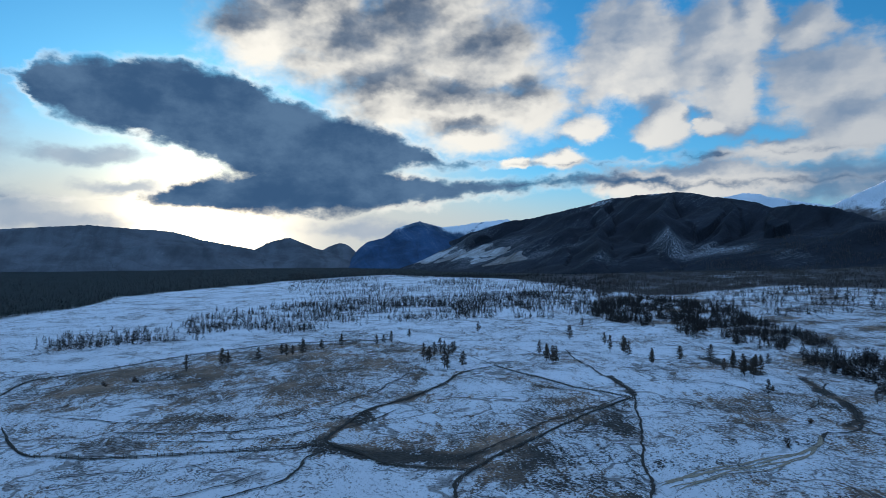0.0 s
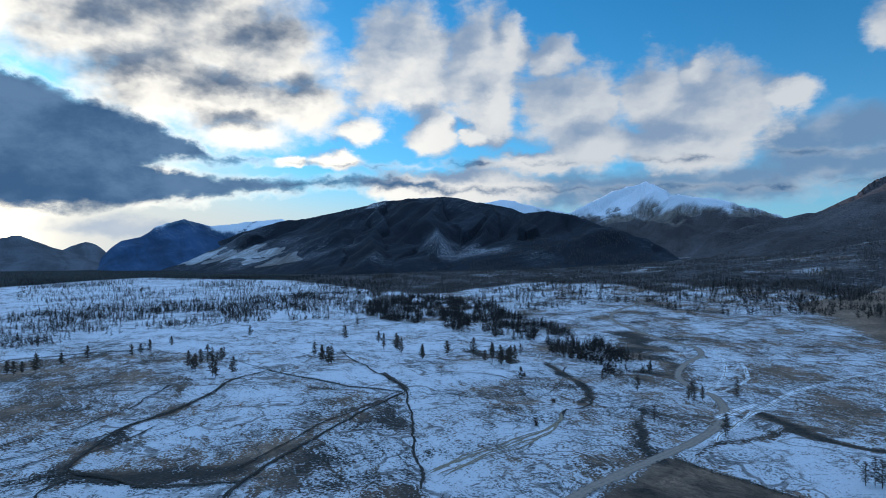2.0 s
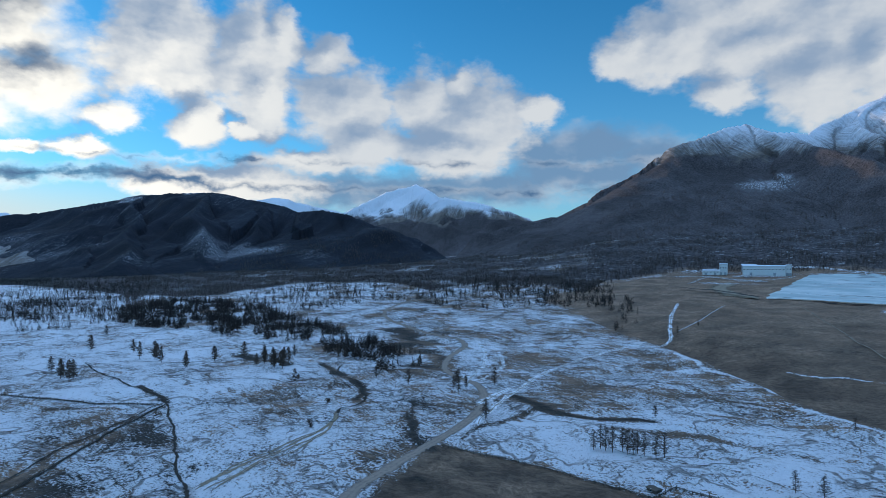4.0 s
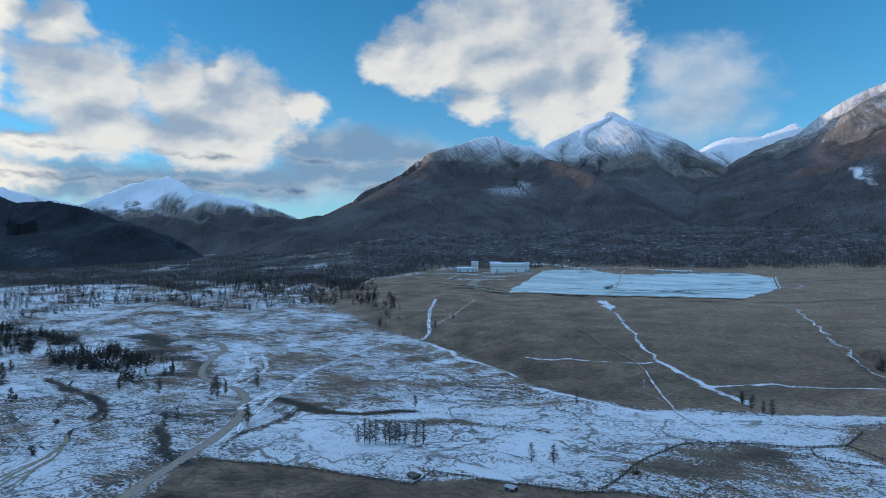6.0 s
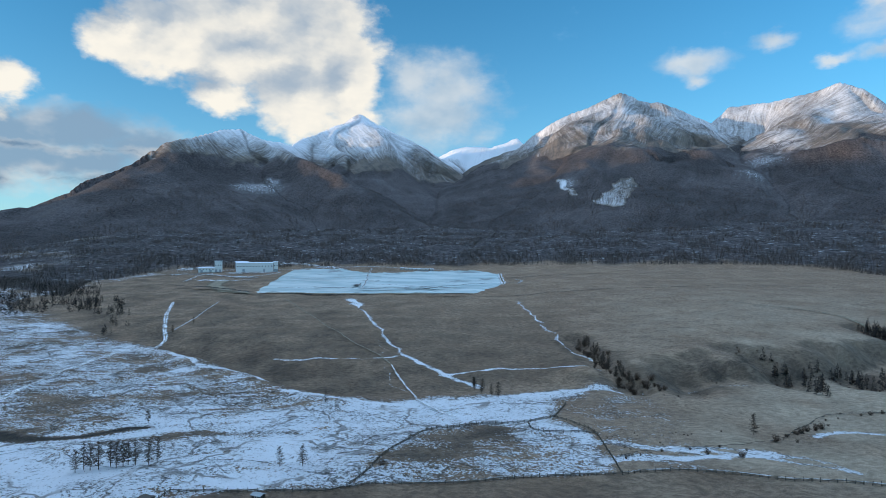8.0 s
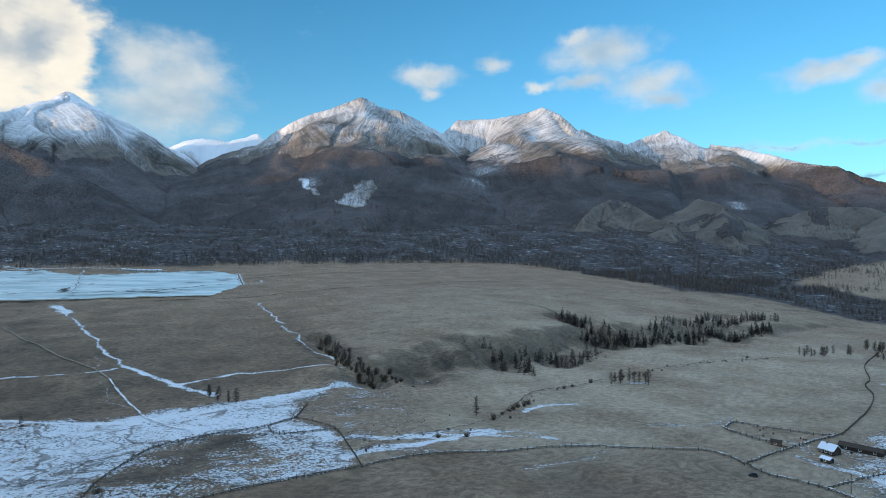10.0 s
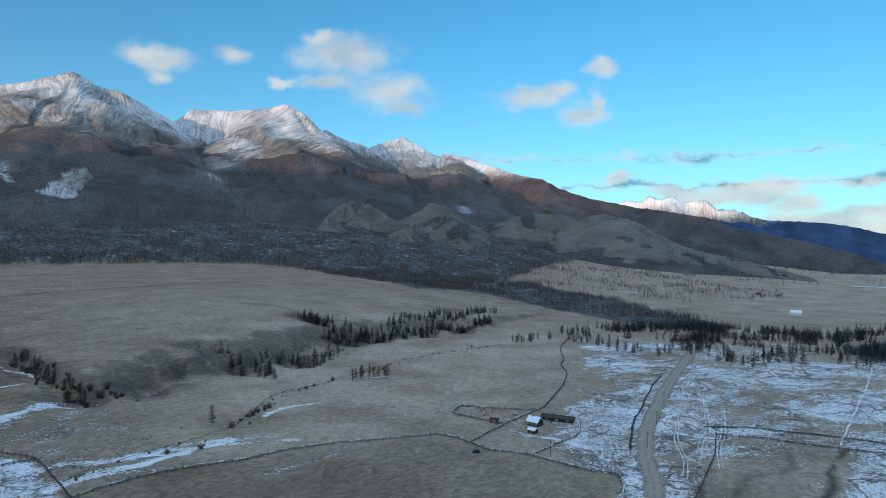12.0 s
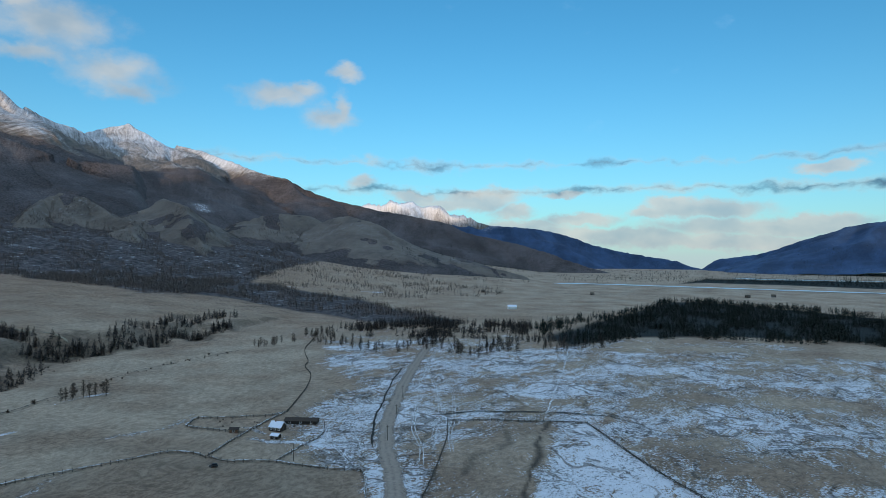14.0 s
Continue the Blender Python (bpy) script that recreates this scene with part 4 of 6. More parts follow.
RIDGE_D = [(89.8, 4500, 742), (93.3, 4350, 879), (96.7, 4200, 1005), (98.8, 4150, 1055), (101.1, 4100, 1124), (103.1, 4120, 1062), (105.3, 4150, 1046), (109.0, 4200, 925)]
SPUR_D = [(101.1, 4100, 1124), (100.0, 3800, 854), (98.1, 3500, 660)]
SPUR_D2 = [(105.3, 4150, 1046), (102.2, 3700, 776)]
FRONT_D = [(94.8, 3050, 414), (99.5, 3150, 551), (104.4, 3250, 630), (109.0, 3300, 596), (112.8, 3250, 464)]
RIDGE_E = [(109.5, 4300, 940), (111.2, 4350, 1026), (113.8, 4300, 1010), (115.9, 4250, 1042), (117.7, 4150, 1060), (119.5, 4100, 994), (121.6, 4100, 901), (125.3, 4150, 803)]
SPUR_D3 = [(93.3, 4350, 879), (94.5, 3900, 700), (95.5, 3500, 520)]
SPUR_E = [(117.7, 4150, 1060), (116.0, 3800, 800), (115.0, 3500, 650)]
SPURS_A = [[(15.6, 3900, 445), (14.9, 3400, 290), (14.0, 2950, 150), (13.4, 2700, 70)], [(20.4, 3700, 450), (20.0, 3250, 300), (20.2, 2900, 190), (20.4, 2650, 80)], [(24.8, 3550, 396), (24.6, 3150, 260), (23.8, 2800, 120)], [(28.2, 3400, 329), (27.8, 3000, 240), (27.0, 2700, 110)], [(8.6, 4300, 362), (8.2, 3800, 220), (7.4, 3300, 90)], [(3.0, 4420, 250), (3.0, 4050, 160), (3.4, 3700, 70)]]
SCARS = [[(2557, -420), (2673, -492), (2789, -571), (2854, -635), (2766, -627), (2561, -555), (2477, -507), (2511, -452)], [(2880, -300), (2787, -320), (2655, -350), (2660, -364), (2790, -336), (2880, -318)]]
RIDGE_F = [(125.3, 4700, 896), (127.3, 4700, 928), (129.1, 4700, 976), (130.7, 4700, 901), (131.9, 4600, 848), (136.9, 4300, 691), (141.6, 4100, 580), (146.0, 4000, 438), (150.2, 3900, 328), (156.4, 3800, 244)]
FRONT_E = [(109.2, 3100, 414), (115.3, 3250, 568), (119.5, 3300, 608), (124.2, 3350, 540), (129.9, 3500, 540)]
HILL_1 = [(122.5, 2250, 218), (123.2, 2400, 273), (124.5, 2450, 300), (126.1, 2400, 289), (127.4, 2300, 243), (128.2, 2200, 200)]
HILL_2 = [(130.4, 2600, 266), (132.0, 2600, 309), (133.2, 2450, 269), (134.6, 2250, 199), (135.4, 2050, 131), (136.2, 1850, 76)]
HILL_3 = [(138.4, 2700, 230), (140.4, 2750, 271), (143.2, 2750, 266), (145.1, 2700, 225), (146.2, 2650, 257), (147.7, 2600, 260), (150.3, 2550, 223), (151.9, 2450, 159), (154.0, 2400, 115), (156.0, 2350, 87), (159.1, 2300, 64), (163.2, 2250, 27)]
FAR_LIT = [(146.2, 4900, 434), (148.3, 4900, 470), (149.2, 4900, 505), (150.2, 4900, 490), (151.3, 4900, 535), (152.1, 4900, 505), (152.9, 4900, 528), (153.7, 4900, 470), (154.5, 4900, 492), (155.6, 4900, 478), (156.6, 4900, 423), (158.0, 4900, 420), (160.3, 4900, 335)]
FAR_LIT2 = [(156.6, 4900, 384), (160.3, 4900, 333), (164.9, 4900, 312), (170.9, 4900, 160), (176.6, 4900, 71)]
HILL_E = [(179.3, 4700, 71), (182.3, 4700, 123), (185.1, 4700, 200), (189.0, 4700, 307), (191.1, 4700, 328), (195.7, 4700, 361)]
RIDGE_A = RIDGE_A[:-1] + [(34.5, 2950, 252), (39.9, 2800, 147)]
RIDGE_F = RIDGE_F[:-2] + [(154.5, 3850, 315), (161.8, 3700, 175), (167.0, 3500, 85), (170.9, 3400, 28)]

mountain("mountain_west", "low hazy dark hills under the setting sun", (-62, -6), (3600, 4970), [(HILL_W, 1), (HILL_W2, 1), (HILL_W3, 1), (LOW_W, 1.3)], 0.34, 100, 700, 900, 900, 0.0, gully=0.20, mat=HAZY_HILLS)
mountain("mountain_gate", "snow-capped peak, blue with painted haze, behind a dark ridge", (-10, 9), (3900, 4970), [(PEAK_A, 1)], 0.45, 140, 260, 330, 300, 0.05, mat=HAZE_BLUE_WOODS)
mountain("mountain_ridge", "long dark backlit wooded ridge with snowy lower spurs", (-8, 43), (2300, 4900), [(RIDGE_A, 1)] + [(spur, 1.2) for spur in SPURS_A], 0.36, 180, 430, 470, 900, 0.02, gully=0.55, mat=BACKLIT_WOODS, bald=[(-3.0, 4150, 120), (-0.8, 4100, 150), (1.2, 3900, 120), (2.8, 3720, 130), (4.4, 3480, 110), (6.0, 3250, 100)], patches=[(-0.8, 4150, 300, 0.30), (2.8, 3750, 320, 0.28), (5.5, 3350, 250, 0.24), (14.6, 2780, 90, 0.25), (19.9, 2950, 80, 0.40), (20.4, 2800, 90, 0.28), (22.6, 2850, 100, 0.32), (24.6, 2800, 90, 0.36), (26.2, 2750, 80, 0.32), (10.5, 3150, 130, 0.35), (29.3, 2600, 90, 0.3)])
mountain("mountain_cloudy", "distant white snow mountain half hidden in cloud", (18, 54), (3700, 4980), [(SNOW_B, 1), (DARK_B, 1)], 0.55, 220, 340, 470, 370, most=0.85)
mountain("mountain_north", "broad wooded mountain rising to a snowy peak", (41, 90), (1900, 4980), [(RIDGE_C, 1), (SPUR_C1, 1.1), (SPUR_C2, 1.1)], 0.50, 260, 470, 820, 560, most=0.62, patches=[(68.0, 2862, 90, 0.5), (69.5, 2840, 70, 0.45)])
mountain("mountain_gap", "far snowy ridge in a gap between peaks", (81, 97), (4300, 4990), [(FAR_CD, 1)], 0.6, 300, 500, 800, 400)
mountain("mountain_main", "high peak with snow-dusted rocky flanks", (82.5, 132), (2100, 4980), [(RIDGE_D, 1), (SPUR_D, 1), (SPUR_D2, 1), (SPUR_D3, 1.2), (FRONT_D, 1), (RIDGE_E, 1), (SPUR_E, 1.1), (FRONT_E, 1)], 0.50, 340, 590, 800, 640, most=0.31, scar=SCARS, patches=[(97, 2832, 40, 0.6), (112.3, 3036, 70, 0.55), (114.3, 3480, 150, 0.55), (113.2, 3250, 80, 0.5)])
mountain("mountain_east", "long mountain shoulder sloping to the valley", (120, 174), (2300, 4980), [(RIDGE_F, 1)], 0.40, 380, 540, 720, 600, most=0.38, patches=[(134.7, 3186, 40, 0.7), (134.4, 3260, 40, 0.7)])
mountain("hill_bald", "bald brown grassy foothill among larches", (119, 132), (1700, 3000), [(HILL_1, 1)], 0.55, 420, 900, 1000, 900, gully=0.25, bumps=0.10, meadow=True)
mountain("hill_spur", "brown grassy spur below the mountain", (125, 140), (1600, 3100), [(HILL_2, 1)], 0.50, 440, 900, 1000, 900, gully=0.35, bumps=0.12, meadow=True)
mountain("hill_long", "long brown grassy foothills along the valley", (134, 166), (1700, 3300), [(HILL_3, 1)], 0.36, 460, 900, 1000, 900, gully=0.40, bumps=0.12, meadow=True)
mountain("mountain_lit", "far snow peaks in warm evening sunlight", (141, 166), (4200, 4995), [(FAR_LIT, 1)], 1.0, 480, 250, 480, 60, most=0.62, gully=0.9, bumps=0.30)
mountain("mountain_shade", "far dark ridge in shadow, blue with painted haze", (152, 182), (4000, 4990), [(FAR_LIT2, 1)], 0.5, 500, 330, 420, 900, gully=0.3, mat=HAZE_BLUE_WOODS)
mountain("mountain_south", "dark wooded mountain across the valley, blue with painted haze", (177, 205), (3900, 4980), [(HILL_E, 1)], 0.34, 520, 900, 1000, 900, gully=0.3, mat=HAZE_BLUE_WOODS)


# ---- helpers for things ----


def part(name, bm, mat, parent=None, label="", flat=True):
    """Links a bmesh as one mesh object under a thing or a part."""
    mesh = bpy.data.meshes.new(name)
    bm.to_mesh(mesh)
    bm.free()
    mesh.materials.append(mat)
    ob = new(name, mesh)
    ob.parent = parent
    if not flat:
        mesh.polygons.foreach_set("use_smooth", np.ones(len(mesh.polygons), bool))
    return tagged(ob, label)


def raw(name, verts, faces, mat, parent=None, label=""):
    mesh = bpy.data.meshes.new(name)
    mesh.from_pydata(verts, [], faces)
    mesh.materials.append(mat)
    ob = new(name, mesh)
    ob.parent = parent
    return tagged(ob, label)


def box(bm, x, y, z, w, d, h, turn=0.0, taper=1.0):
    """A box standing at x, y, z, its top drawn in by taper."""
    c, s = math.cos(turn), math.sin(turn)
    corners = []
    for top in (0, 1):
        k = taper if top else 1.0
        for u, v in ((-1, -1), (1, -1), (1, 1), (-1, 1)):
            px, py = u * w / 2 * k, v * d / 2 * k
            corners.append(bm.verts.new((x + px * c - py * s, y + px * s + py * c, z + top * h)))
    for f in ((3, 2, 1, 0), (4, 5, 6, 7), (0, 1, 5, 4), (1, 2, 6, 5), (2, 3, 7, 6), (3, 0, 4, 7)):
        bm.faces.new([corners[k] for k in f])


def resample(points, gap):
    """A smooth line through points, a sample every gap metres."""
    p = np.array(points, float)
    ext = np.concatenate([[2 * p[0] - p[1]], p, [2 * p[-1] - p[-2]]])
    out = []
    for k in range(len(p) - 1):
        a, b, c, d = ext[k:k + 4]
        n = max(2, int(np.hypot(*(c - b)) / gap))
        for t in np.arange(n) / n:
            out.append(0.5 * (2 * b + (c - a) * t + (2 * a - 5 * b + 4 * c - d) * t * t + (3 * b - a - 3 * c + d) * t ** 3))
    out.append(p[-1])
    return np.array(out)


STRIPS = [0]


def strip(name, points, width, mat, label, category, gap=2.2, ragged=0.35, wander=0.0, lift=0.05):
    """A road, track, wash or ditch that lies on the ground."""
    line = resample(points, gap)
    t = np.gradient(line, axis=0)
    t /= np.hypot(t[:, 0], t[:, 1])[:, None] + 1e-9
    n = np.stack([-t[:, 1], t[:, 0]], 1)
    STRIPS[0] += 1
    seed, rise = STRIPS[0], lift + 0.012 * STRIPS[0]
    s = np.arange(len(line)) * gap
    line = line + n * (wander * fbm(s, s * 0 + seed, 38, 3, seed))[:, None]
    across = np.array([-1, -0.5, 0, 0.5, 1.0])
    ends = np.clip(np.minimum(s, s[-1] - s) / (3 * gap), 0.25, 1)
    left = 1 + ragged * 2 * fbm(s, s * 0 + 3.3, 7, 3, seed + 60)
    right = 1 + ragged * 2 * fbm(s, s * 0 + 8.3, 7, 3, seed + 90)
    verts, faces = [], []
    for k in range(len(line)):
        for a in across:
            side = (left[k] if a < 0 else right[k]) * ends[k]
            x, y = line[k] + n[k] * a * width / 2 * side
            verts.append((x, y, float(on_ground(x, y)) + rise + 0.00025 * math.hypot(x, y)))
    for k in range(len(line) - 1):
        for j in range(4):
            v = k * 5 + j
            faces.append((v, v + 1, v + 6, v + 5))
    ob = raw(name, verts, faces, mat)
    layer = ob.data.attributes.new("across", "FLOAT", "POINT")
    layer.data.foreach_set("value", np.tile(across, len(line)).astype(np.float32))
    ob.data.polygons.foreach_set("use_smooth", np.ones(len(faces), bool))
    return tagged(ob, label, category, kind="structure")


# ---- roads, tracks, ditches and washes ----
strip("road", [(120, 205), (143, 222), (168, 233), (208, 250), (252, 268), (285, 289), (315, 316), (334, 346), (346, 384), (361, 411), (402, 449), (450, 480), (477, 520), (480, 562), (489, 622), (524, 718), (555, 771), (622, 838), (715, 890)],
      7.0, ROAD, "winding grey gravel road with snowy verges", "road", ragged=0.12)
strip("side_track", [(252, 258), (274, 274), (342, 308), (392, 330), (462, 346), (542, 352), (588, 348), (640, 352), (690, 378), (790, 430), (900, 480)], 6.0, TRACK, "rutted snowy track up the slope", "track", ragged=0.3)
strip("side_track", [(285, 293), (310, 303), (345, 318)], 9.0, TRACK, "worn snowy ruts beside the road", "track")
strip("side_track", [(330, 352), (360, 372), (395, 395), (440, 440), (470, 478), (488, 500)], 5.0, TRACK, "worn snowy ruts beside the road", "track", wander=3)
strip("side_track", [(338, 350), (372, 362), (400, 378), (452, 430)], 4.0, TRACK, "worn snowy ruts beside the road", "track", wander=3)
strip("farm_road", [(112, -205), (123, -227), (140, -255), (156, -278), (169, -301), (181, -324), (190, -345), (224, -427), (259, -521), (293, -619), (300, -680)], 9.5, ROAD, "straight grey gravel road between the fields", "road", ragged=0.12)


PATH_RUT = "rutted pale track through the snow"
for seed, off in ((21, 0.0), (22, 2.6), (23, 5.0), (24, -2.0)):
    strip("wheel_rut", [(95 + off, 268 - off), (113 + off, 280 - off), (133 + off, 290 - off), (156 + off, 298 - off), (178, 310 - off), (196, 325), (208, 342)], 1.5 if off else 2.4, PATHWAY, PATH_RUT, "track", wander=3.0, ragged=0.4)
RUT = "thin snowy wheel ruts in the frozen grass"


def rut_pair(points, label=RUT, wide=0.7):
    """Two wheel ruts side by side."""
    p = resample(points, 12.0)
    t = np.gradient(p, axis=0)
    n = np.stack([-t[:, 1], t[:, 0]], 1) / (np.hypot(t[:, 0], t[:, 1])[:, None] + 1e-9)
    for side in (-0.85, 0.85):
        strip("wheel_rut", (p + n * side).tolist(), wide, TRACK, label, "track", ragged=0.3, wander=0.5)


for line in ([(128, -262), (142, -290), (160, -317), (178, -356), (197, -399), (218, -444), (236, -488), (252, -532), (275, -600)],
             [(140, -300), (150, -325), (155, -343), (170, -375), (186, -407), (204, -438), (222, -469), (241, -502)],
             [(135, -312), (154, -329), (161, -362), (179, -391), (204, -440)],
             [(122, -285), (138, -318), (150, -352), (176, -410), (215, -475)],
             [(158, -250), (172, -262), (184, -273), (196, -284), (206, -300), (216, -330)],
             [(160, -262), (176, -282), (190, -300), (203, -325), (216, -384)],
             [(222, -262), (204, -267), (188, -276), (176, -292), (172, -308)],
             [(196, -250), (188, -268), (181, -290), (186, -322), (197, -339)]):
    rut_pair(line)
strip("field_track", [(256, -484), (236, -430), (216, -384), (197, -339), (180, -307), (165, -279)], 1.6, DITCH, "narrow dark track across the frozen grass", "track", wander=1.5)
strip("field_track", [(97, -370), (104, -410), (112, -458), (130, -560), (148, -654)], 1.3, TRACK, "faint snowy track across the field", "track", wander=2)
strip("field_track", [(60, -395), (98, -390), (140, -372), (165, -350)], 2.2, DITCH, "faint dark track across the snow", "track", wander=2)
strip("stream_bed", [(128, 648), (126, 600), (129, 533), (135, 470), (137, 439), (126, 405), (119, 379), (110, 348), (103, 320), (96, 300), (93, 290), (90, 270), (84, 250)], 2.0, DITCH, "narrow dark frozen brook", "stream", wander=4)
strip("stream_bed", [(300, 480), (275, 446), (263, 393), (240, 365), (215, 345), (204, 335)], 2.4, DITCH, "dark creek winding through the snow", "stream", wander=9)
DITCH_LINES = [
    ([(-251, 353), (-226, 325), (-208, 309), (-191, 306), (-175, 303), (-157, 305), (-136, 307), (-110, 313), (-82, 318), (-61, 326)], 2.2),
    ([(-61, 328), (-54, 320), (-41, 309), (-26, 292), (-12, 290), (4, 287), (13, 286)], 2.4),
    ([(-62, 328), (-63, 338), (-60, 356), (-51, 389), (-44, 405), (-18, 439), (0, 479), (17, 523), (46, 559)], 4.0),
    ([(46, 559), (57, 540), (90, 477), (120, 446), (131, 435)], 2.2),
    ([(-311, 436), (-324, 484), (-305, 511), (-274, 564), (-233, 632), (-189, 681), (-132, 710), (-62, 721), (-40, 686), (4, 649), (49, 559)], 1.8),
    ([(133, 435), (96, 396), (72, 366), (33, 315), (12, 284), (5, 269), (6, 250)], 3.2),
    ([(128, 437), (90, 398), (64, 374), (40, 340), (16, 312), (4, 300)], 2.0),
]
for line, wide in DITCH_LINES:
    strip("ditch", line, wide * 0.75, DITCH, "dark boundary ditch around a hayfield", "ditch", wander=1.5)
for line, wide in (([(-240, 380), (-150, 365), (-90, 395), (-50, 450), (-30, 520)], 2.2), ([(-190, 345), (-110, 350), (-60, 385), (-25, 430), (10, 500)], 2.6), ([(-170, 325), (-100, 335), (-55, 362), (-30, 400)], 2.0),
                   ([(-95, 250), (-72, 268), (-66, 290), (-60, 325)], 2.6), ([(-130, 250), (-105, 262), (-80, 285)], 1.8), ([(-190, 270), (-140, 285), (-105, 300)], 1.6),
                   ([(-280, 430), (-200, 440), (-120, 480), (-70, 560)], 1.6), ([(160, 560), (175, 500), (215, 470), (240, 430)], 1.8), ([(160, 420), (190, 400), (230, 395), (260, 420)], 1.6), ([(140, 330), (170, 335), (200, 318), (240, 300)], 1.6),
                   ([(150, 640), (180, 600), (215, 575)], 2.6), ([(85, 640), (110, 600), (112, 560)], 2.0)):
    strip("ditch", line, wide * 0.7, DITCH, "shallow dark runnel in the snow", "ditch", wander=7, ragged=0.5)
strip("slope_track", [(953, 325), (850, 267), (745, 209), (625, 140), (572, 107), (530, 87)], 2.2, PATHWAY, "faint pale track over the brown slope", "track")
strip("slope_track", [(530, 87), (485, 72), (438, 58), (399, 43), (370, 20)], 1.8, TRACK, "thin snowy track over the brown slope", "track")
strip("slope_track", [(923, 417), (830, 394), (740, 371), (676, 362)], 2.0, TRACK, "thin snowy track over the brown slope", "track")
strip("slope_track", [(576, -400), (640, -390), (677, -384), (763, -379), (853, -306)], 4.0, PATHWAY, "faint pale track over the brown slope", "track", wander=4)
strip("slope_track", [(1020, 30), (1060, -160), (1080, -420), (1040, -560)], 4.0, DITCH, "thin dark line across the upper slope", "track", wander=3)
strip("slope_track", [(1330, 10), (1380, -200), (1350, -420)], 5.0, DITCH, "thin dark line across the upper slope", "track", wander=3)
strip("stream_bed", [(296, -30), (305, -60), (314, -72), (320, -94), (329, -115), (337, -146), (366, -178), (392, -196), (400, -222), (420, -300), (440, -350), (452, -420), (448, -500)], 3.0, BROOK, "winding dark frozen stream with scrub", "stream", wander=6)
strip("stream_bed", [(273, 272), (287, 255), (294, 231), (289, 212), (285, 205), (275, 172), (281, 147), (290, 126), (285, 106), (272, 79), (280, 40), (290, 0), (296, -30)], 1.6, BROOK, "winding dark frozen stream in the snow", "stream", wander=6)
strip("stream_bed", [(350, 150), (372, 80), (388, 30), (402, -10), (410, -38)], 2.2, BROOK, "dark runnel along the snowy flat", "stream", wander=4)
strip("river", [(520, -2060), (431, -2113), (126, -2120), (-189, -2089), (-500, -2060)], 42.0, ICE, "pale frozen river across the far plain", "river", gap=14, ragged=0.3)
strip("river", [(-40, -3000), (-200, -2900), (-500, -2950), (-800, -3000)], 60.0, ICE, "pale frozen river across the far plain", "river", gap=16, ragged=0.4)

strip("field_track", [(531, -2000), (367, -1879), (214, -1879), (21, -1914), (-158, -1951)], 7, PATHWAY, "faint track across the far valley pasture", "track", gap=14, wander=8, ragged=0.4)
strip("field_track", [(449, -1585), (288, -1615), (114, -1673)], 6, DITCH, "faint track across the far valley pasture", "track", gap=14, wander=8, ragged=0.4)
strip("field_track", [(322, -1461), (228, -1762), (127, -2080)], 5, PATHWAY, "faint track across the far valley pasture", "track", gap=14, wander=8, ragged=0.4)
strip("field_track", [(385, -1314), (273, -1343), (180, -1478)], 6, PATHWAY, "faint track across the far valley pasture", "track", gap=14, wander=8, ragged=0.4)

# ---- ice-covered tailings pond and the works beside it ----
POND = [(1034, 401), (1479, 484), (1518, 371), (1425, 293), (1518, 33), (1401, -13), (1219, -17), (1067, 33), (1050, 200)]


def patch(name, outline, mat, label, category, cell, lift, rim=0.0):
    p = np.array(outline, float)
    gx, gy = np.meshgrid(np.arange(p[:, 0].min() - cell, p[:, 0].max() + cell, cell), np.arange(p[:, 1].min() - cell, p[:, 1].max() + cell, cell))
    k = near_polygon(gx + 8 * fbm(gx, gy, 40, 3, 71), gy + 8 * fbm(gx, gy, 40, 3, 72), outline, 10.0)
    z = on_ground(gx, gy) + lift * np.clip(k * 2 - 0.6, -1, 1) + rim * np.exp(-((k - 0.6) / 0.2) ** 2)
    n, m = gx.shape
    idx = np.arange(n * m).reshape(n, m)
    q = np.stack([idx[:-1, :-1], idx[:-1, 1:], idx[1:, 1:], idx[1:, :-1]], -1).reshape(-1, 4)
    q = q[(k.ravel()[q] > 0.05).any(axis=1)]
    used = np.unique(q)
    back = np.zeros(n * m, int)
    back[used] = np.arange(len(used))
    ob = raw(name, np.stack([gx, gy, z], -1).reshape(-1, 3)[used].tolist(), back[q].tolist(), mat)
    ob.data.polygons.foreach_set("use_smooth", np.ones(len(ob.data.polygons), bool))
    return tagged(ob, label, category, kind="structure")


patch("tailings_pond", POND, TAILINGS, "pale blue ice-covered tailings pond", "pond", 9.0, 2.2, 1.5)
strip("bank", [(1022, 395), (1032, 300), (1040, 200), (1052, 100), (1066, 20)], 16.0, PATHWAY, "bare pale earth bank below the pond", "bank", gap=6, ragged=0.3)
strip("bank", [(1012, 330), (1020, 240), (1026, 180)], 9.0, DITCH, "dark debris below the pond", "bank", gap=5, ragged=0.6)
for line, wide in (([(1240, 410), (1235, 350), (1250, 300)], 5), ([(1090, 250), (1085, 160), (1100, 60)], 7), ([(1060, 380), (1075, 250), (1090, 130), (1180, 0)], 5)):
    strip("dyke", line, wide, DITCH, "dark earth dyke across the tailings pond", "dyke", gap=6, lift=5.5, wander=5)
for line, wide in (([(1480, 500), (1540, 380), (1560, 250), (1500, 60), (1420, -30)], 9), ([(1400, 690), (1455, 600), (1480, 500)], 9), ([(1200, 620), (1300, 640), (1400, 650)], 8), ([(1260, 560), (1330, 520), (1380, 500), (1440, 500)], 10),
                   ([(1310, -40), (1290, -60), (1210, -50)], 6), ([(1240, 10), (1230, -60)], 6)):
    strip("works_road", line, wide, RUNNEL, "snowy works road beside the pond", "road", gap=6, wander=5, ragged=0.4)
